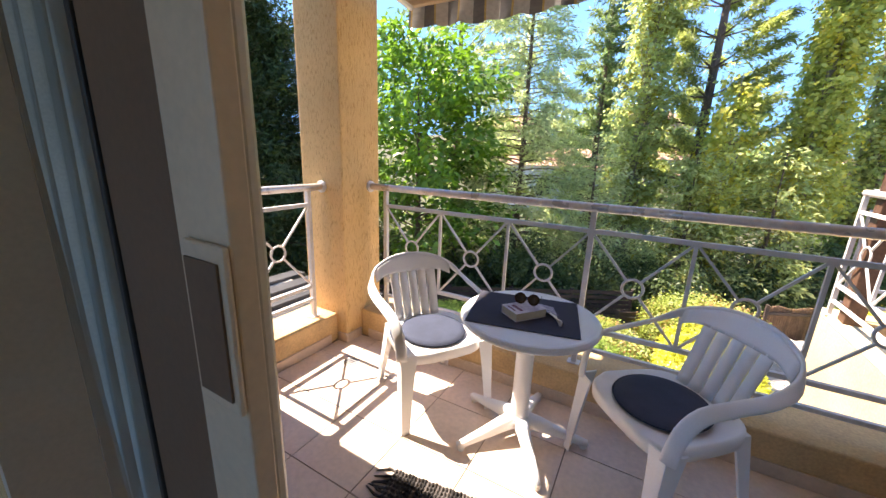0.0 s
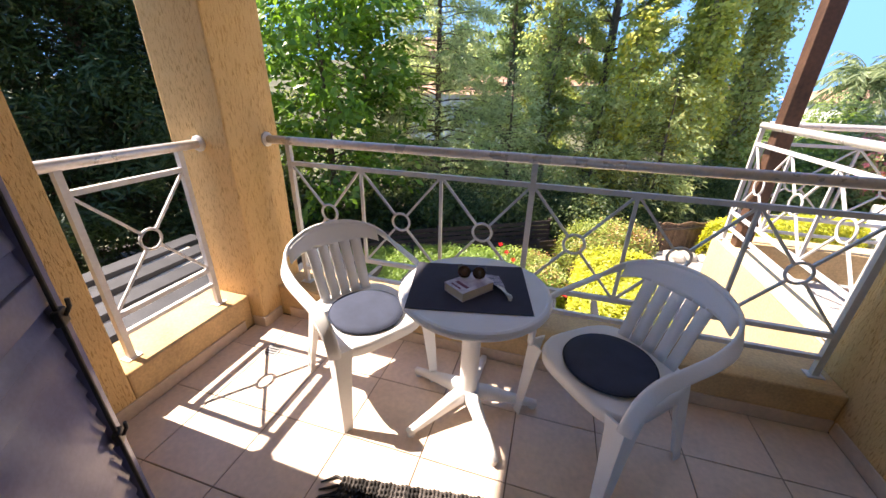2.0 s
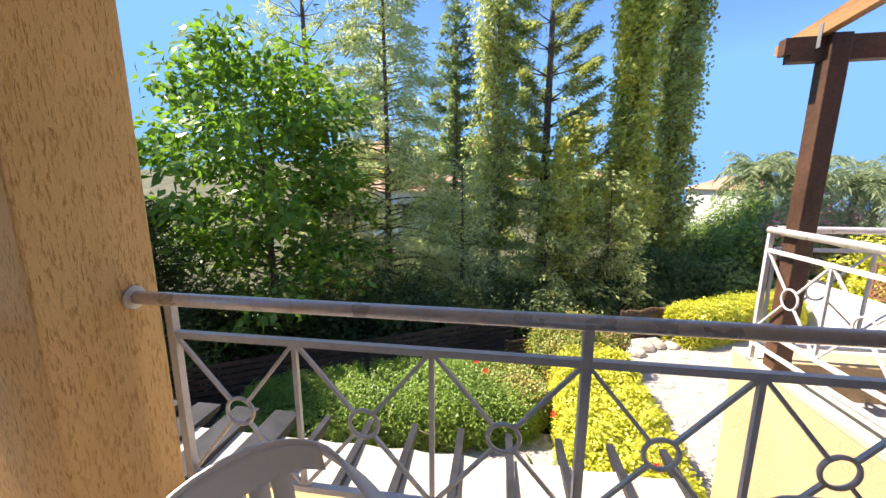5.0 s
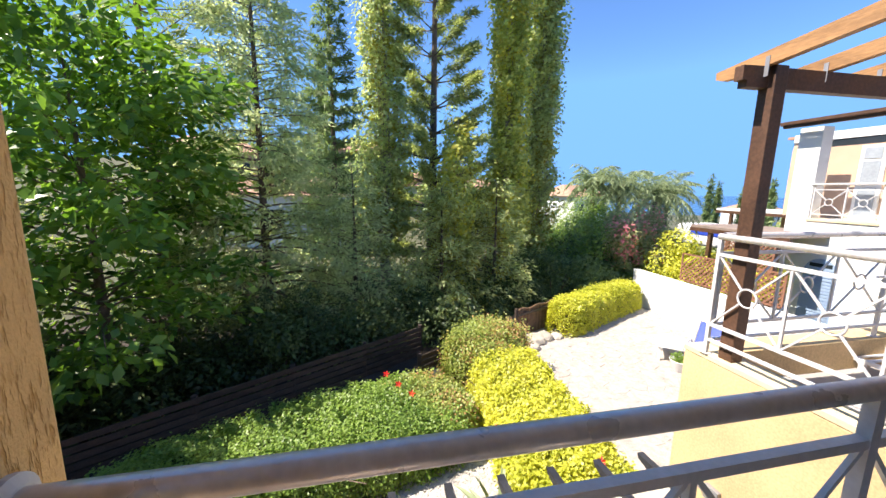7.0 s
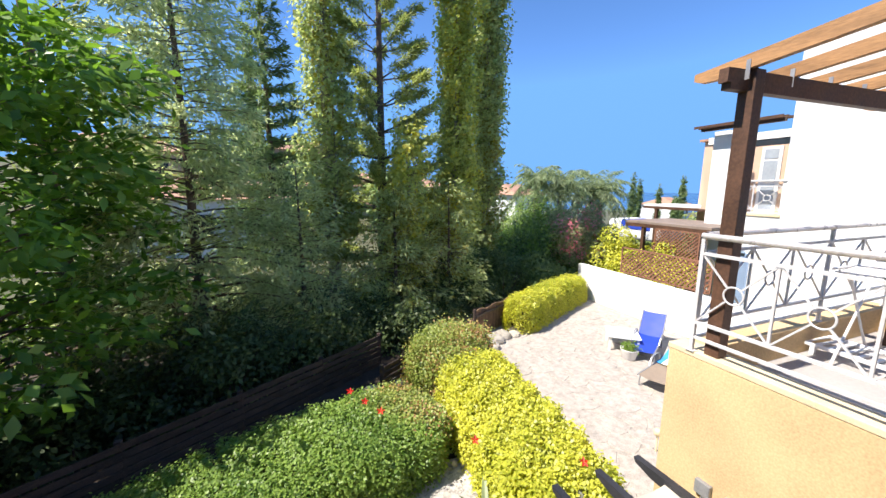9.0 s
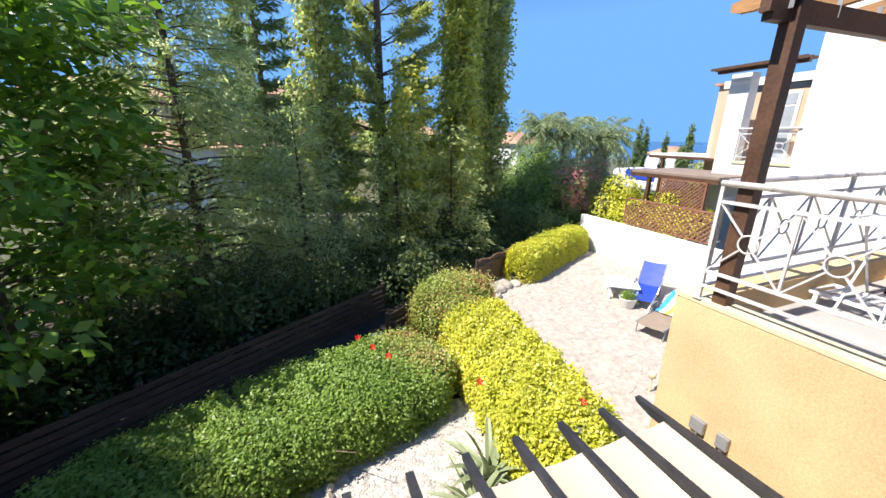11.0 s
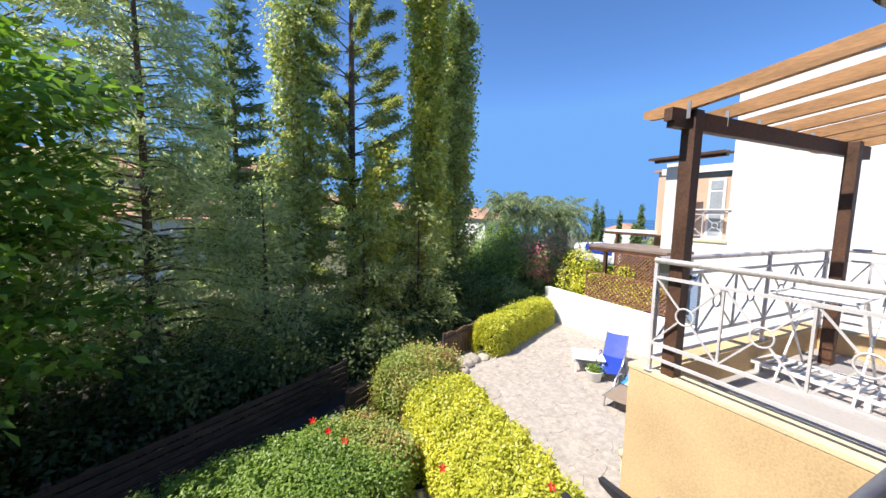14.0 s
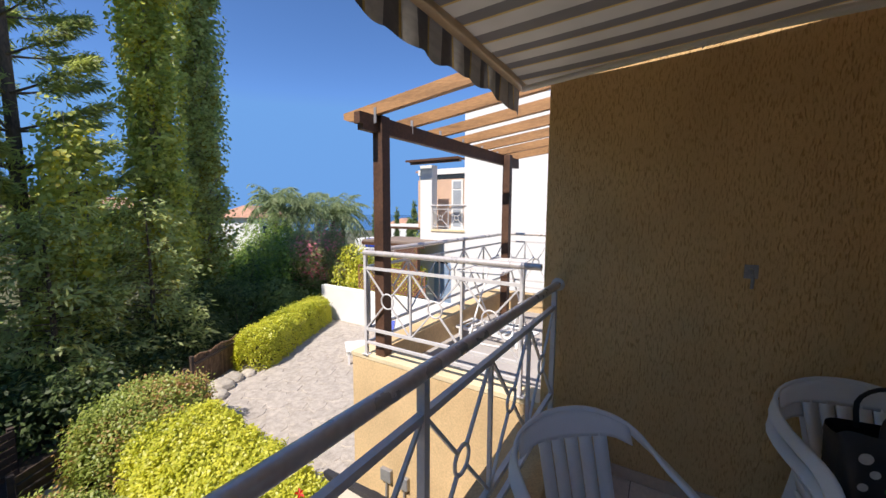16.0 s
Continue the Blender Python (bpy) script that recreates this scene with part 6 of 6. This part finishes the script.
# ---- sun loungers on the paving ----
def lounger(label, m, cloth, raise_deg):
    t = thing("sun_lounger", label, "lounger", m, group="sun loungers")
    for sx in (-0.3, 0.3):
        part("side_rail", tube(bmesh.new(), [(sx, -0.9, 0.30), (sx, 0, 0.30), (sx, 0.45, 0.30)], 0.018, 8), GREYMETAL, t)
        part("leg", tube(bmesh.new(), [(sx, -0.75, 0.30), (sx, -0.78, 0.15), (sx, -0.80, 0.0)], 0.016, 8), GREYMETAL, t)
        part("leg", tube(bmesh.new(), [(sx, 0.35, 0.30), (sx, 0.42, 0.15), (sx, 0.45, 0.0)], 0.016, 8), GREYMETAL, t)
    bm = bmesh.new()
    grid = [[bm.verts.new((x, y, 0.31 - 0.03 * math.cos(x / 0.3 * 1.5))) for y in np.linspace(-0.9, 0.4, 10)] for x in np.linspace(-0.29, 0.29, 6)]
    for i in range(5):
        for j in range(9):
            bm.faces.new((grid[i][j], grid[i + 1][j], grid[i + 1][j + 1], grid[i][j + 1]))
    part("seat_sling", bm, cloth, t, smooth=True)
    a = radians(raise_deg)
    bm = bmesh.new()
    grid = [[bm.verts.new((x, 0.4 + s * math.cos(a), 0.30 + s * math.sin(a) - 0.02 * math.cos(x / 0.3 * 1.5))) for s in np.linspace(0, 0.75, 8)] for x in np.linspace(-0.29, 0.29, 6)]
    for i in range(5):
        for j in range(7):
            bm.faces.new((grid[i][j], grid[i + 1][j], grid[i + 1][j + 1], grid[i][j + 1]))
    part("back_sling", bm, cloth, t, smooth=True)
    for sx in (-0.3, 0.3):
        part("back_rail", tube(bmesh.new(), [(sx, 0.4, 0.30), (sx, 0.4 + 0.4 * math.cos(a), 0.30 + 0.4 * math.sin(a)), (sx, 0.4 + 0.78 * math.cos(a), 0.30 + 0.78 * math.sin(a))], 0.016, 8), GREYMETAL, t)
        part("armrest", sweep(bmesh.new(), smooth_curve([(sx * 1.05, 0.30, 0.30), (sx * 1.1, 0.25, 0.48), (sx * 1.1, -0.1, 0.50), (sx * 1.05, -0.3, 0.32)], 9), [0.04] * 9, [0.02] * 9, [(0, 0, 1)] * 9, 8), GREYMETAL, t)
    return t


lounger("bright blue sling sun lounger on the paving", pose(7.25, 8.75, GZ + 0.03, 0, 0, -60), BLUEPLASTIC, 48)
lounger("taupe sun lounger under a striped towel", pose(6.30, 7.40, GZ + 0.03, 0, 0, -74), TAUPE, 20)
tw = thing("beach_towel", "blue white and yellow striped beach towel on the lounger", "towel", pose(6.30, 7.40, GZ + 0.03, 0, 0, -74))
TOWELS = [material("towel " + c, v, 0.95, vary=0.08, scale=12, fine=200, bump=0.3) for c, v in (("blue", (0.05, 0.30, 0.62)), ("white", (0.78, 0.78, 0.75)), ("yellow", (0.75, 0.62, 0.10)), ("white band", (0.78, 0.78, 0.75)), ("teal", (0.06, 0.36, 0.55)))]
for k, mt in enumerate(TOWELS):
    x0 = -0.30 + 0.12 * k
    bm = bmesh.new()
    pr = [(0.02, 0.325), (0.4, 0.325), (0.75, 0.455), (1.05, 0.565), (1.08, 0.40)]
    a = [bm.verts.new((x0, y, z)) for y, z in pr]
    b = [bm.verts.new((x0 + 0.12, y, z)) for y, z in pr]
    for i in range(4):
        bm.faces.new((a[i], b[i], b[i + 1], a[i + 1]))
    r = bmesh.ops.extrude_face_region(bm, geom=bm.faces[:])
    for v in (q for q in r["geom"] if isinstance(q, bmesh.types.BMVert)):
        v.co.z += 0.008
    bmesh.ops.recalc_face_normals(bm, faces=bm.faces)
    part("stripe", bm, mt, tw)
# low white table with things on it
wt = thing("side_table", "low white plastic table between the loungers", "table", pose(6.75, 9.15, GZ + 0.03, 0, 0, -40))
part("tabletop", boxed(-0.42, -0.42, 0.40, 0.42, 0.42, 0.44, 0.015), PLASTIC, wt)
for sx in (-0.35, 0.35):
    for sy in (-0.35, 0.35):
        part("leg", boxed(sx - 0.03, sy - 0.03, 0, sx + 0.03, sy + 0.03, 0.40, 0.006), PLASTIC, wt)
pot = thing("plant_pot", "white basin with a small green plant", "plant pot", pose(6.35, 8.55, GZ + 0.03))
part("pot", lathe(bmesh.new(), [(0.15, 0.0), (0.17, 0.02), (0.22, 0.26), (0.235, 0.28), (0.21, 0.28), (0.19, 0.22)], 24), PLASTIC, pot, smooth=True)
leaves("foliage", rng.normal(size=(400, 3)) * np.array((0.09, 0.09, 0.06)) + np.array((0, 0, 0.32)), 0.08, 0.03, HEDGE_G, pot)

# small garden lights
for x, y, z0, hh, lab, mt in ((3.90, 5.80, GZ + 0.03, 0.30, "small brass garden stake light on the paving", CREAM), (1.34, 4.86, GZ, 0.80, "dark post light among the hedge leaves", GREYMETAL)):
    gl = thing("garden_light", lab, "light", pose(x, y, z0), group="garden lights")
    part("stake", tube(bmesh.new(), [(0, 0, 0), (0, 0, hh * 0.5), (0, 0, hh)], 0.016, 8), mt, gl)
    part("lamp_head", lathe(bmesh.new(), [(0.03, hh), (0.06, hh + 0.01), (0.065, hh + 0.08), (0.05, hh + 0.11), (0.01, hh + 0.125)], 16), mt, gl, smooth=True)

# ---- things on the neighbour's terrace ----
ra = thing("drying_rack", "white folding laundry drying rack", "drying rack", pose(3.68, 3.42, 0.002, 0, 0, 6))
for sy in (-0.28, 0.28):
    part("rack_rail", tube(bmesh.new(), [(-0.85, sy, 1.02 if abs(sy) else 1), (0, sy, 0.98), (0.85, sy, 1.02)], 0.011, 6), PLASTIC, ra)
for k in range(19):
    x = -0.8 + 1.6 * k / 18
    part("rack_wire", tube(bmesh.new(), [(x, -0.28, 0.99), (x, 0.28, 0.99)], 0.006, 5), PLASTIC, ra)
for sx in (-1, 1):
    for sy in (-0.28, 0.28):
        part("rack_leg", tube(bmesh.new(), [(sx * 0.45, sy, 0.98), (0, sy, 0.5), (-sx * 0.5, sy, 0.0)], 0.012, 6), PLASTIC, ra)
    part("rack_foot", tube(bmesh.new(), [(sx * 0.5, -0.3, 0.012), (sx * 0.5, 0.3, 0.012)], 0.012, 6), PLASTIC, ra)
fl = thing("folded_lounger", "white slatted plastic lounger lying on the terrace", "lounger", pose(3.55, 3.42, 0.002, 0, 0, 84) @ Matrix.Scale(0.72, 4))
for sy in (-0.3, 0.3):
    part("side_rail", boxed(-0.75, sy - 0.03, 0.12, 0.75, sy + 0.03, 0.17, 0.01), PLASTIC, fl)
for k in range(11):
    x = -0.72 + 1.44 * k / 10
    part("slat", boxed(x - 0.025, -0.27, 0.14, x + 0.025, 0.27, 0.165, 0.004), PLASTIC, fl)
for sx in (-0.6, 0.6):
    for sy in (-0.3, 0.3):
        part("leg", boxed(sx - 0.03, sy - 0.025, 0, sx + 0.03, sy + 0.025, 0.12, 0.004), PLASTIC, fl)

# small service boxes on the terrace wall
for y, w in ((3.72, 0.13), (3.50, 0.10)):
    sb = thing("service_box", "small grey service box on the yellow wall", "box", pose(NX0 - 0.02, y, -0.95), group="service boxes")
    part("cover", boxed(-0.045, -w / 2, 0, 0.0, w / 2, 0.13, 0.008), GREYMETAL, sb)
    part("conduit", tube(bmesh.new(), [(-0.02, 0, 0), (-0.02, 0.01, -0.3), (-0.02, 0.01, -0.7)], 0.012, 8), GREYMETAL, sb)

# ---- paving stones of the yard ----
prng = np.random.default_rng(5)
stone_meshes = []
for k in range(14):
    bm = bmesh.new()
    n_ = 6 + k % 3
    vs = []
    for i in range(n_):
        a = 2 * math.pi * i / n_ + prng.normal() * 0.13
        r = 0.27 * (1 + 0.16 * prng.normal())
        vs.append((r * math.cos(a), r * math.sin(a)))
    top = [bm.verts.new((x * 0.96, y * 0.96, 0.012)) for x, y in vs]
    bot = [bm.verts.new((x, y, 0.0)) for x, y in vs]
    bm.faces.new(top)
    for i in range(n_):
        bm.faces.new((bot[i], bot[(i + 1) % n_], top[(i + 1) % n_], top[i]))
    me = bpy.data.meshes.new("paving_stone")
    bm.to_mesh(me)
    bm.free()
    me.materials.append(PAVE)
    stone_meshes.append(me)
cnt = 0
for j in range(24):
    for i in range(14):
        x = 2.55 + i * 0.5 + 0.25 * (j % 2) + prng.normal() * 0.03
        y = 4.5 + j * 0.40 + prng.normal() * 0.03
        if x > 8.9 or y > 13.5 or (y - 10.4) > (x - 3.0) * 0.55 or cnt > 298:
            continue
        o = new("paving_stone", stone_meshes[(i * 5 + j * 3) % 14])
        o.parent = pave
        o.location = (x, y, GZ + 0.0305)
        o.rotation_euler = (0, 0, prng.random() * 6.28)
        cnt += 1

# ---- balcony floor tiles ----
TP = 0.393
bm = boxed(0, 0, -0.006, TP - 0.005, TP - 0.005, 0.0, 0.0012, 1)
tile_me = bpy.data.meshes.new("tile")
bm.to_mesh(tile_me)
bm.free()
tile_me.materials.append(TILE)
xs = [-1.2 + TP * k for k in range(-2, 7)]
ys = [0.81 + TP * k for k in range(-2, 3)]
for x in xs:
    for y in ys:
        ax, bx = max(x, X0 + 0.014), min(x + TP - 0.005, X1 - 0.014)
        ay, by = max(y, YH + 0.003), min(y + TP - 0.005, YF - 0.014)
        if bx - ax < 0.03 or by - ay < 0.03:
            continue
        full = abs(bx - ax - TP + 0.005) < 1e-4 and abs(by - ay - TP + 0.005) < 1e-4
        if full:
            o = new("tile", tile_me)
            o.location = (x, y, 0)
        else:
            o = finish("tile", boxed(ax, ay, -0.006, bx, by, 0.0, 0.0012, 1), TILE)
        o.parent = floor
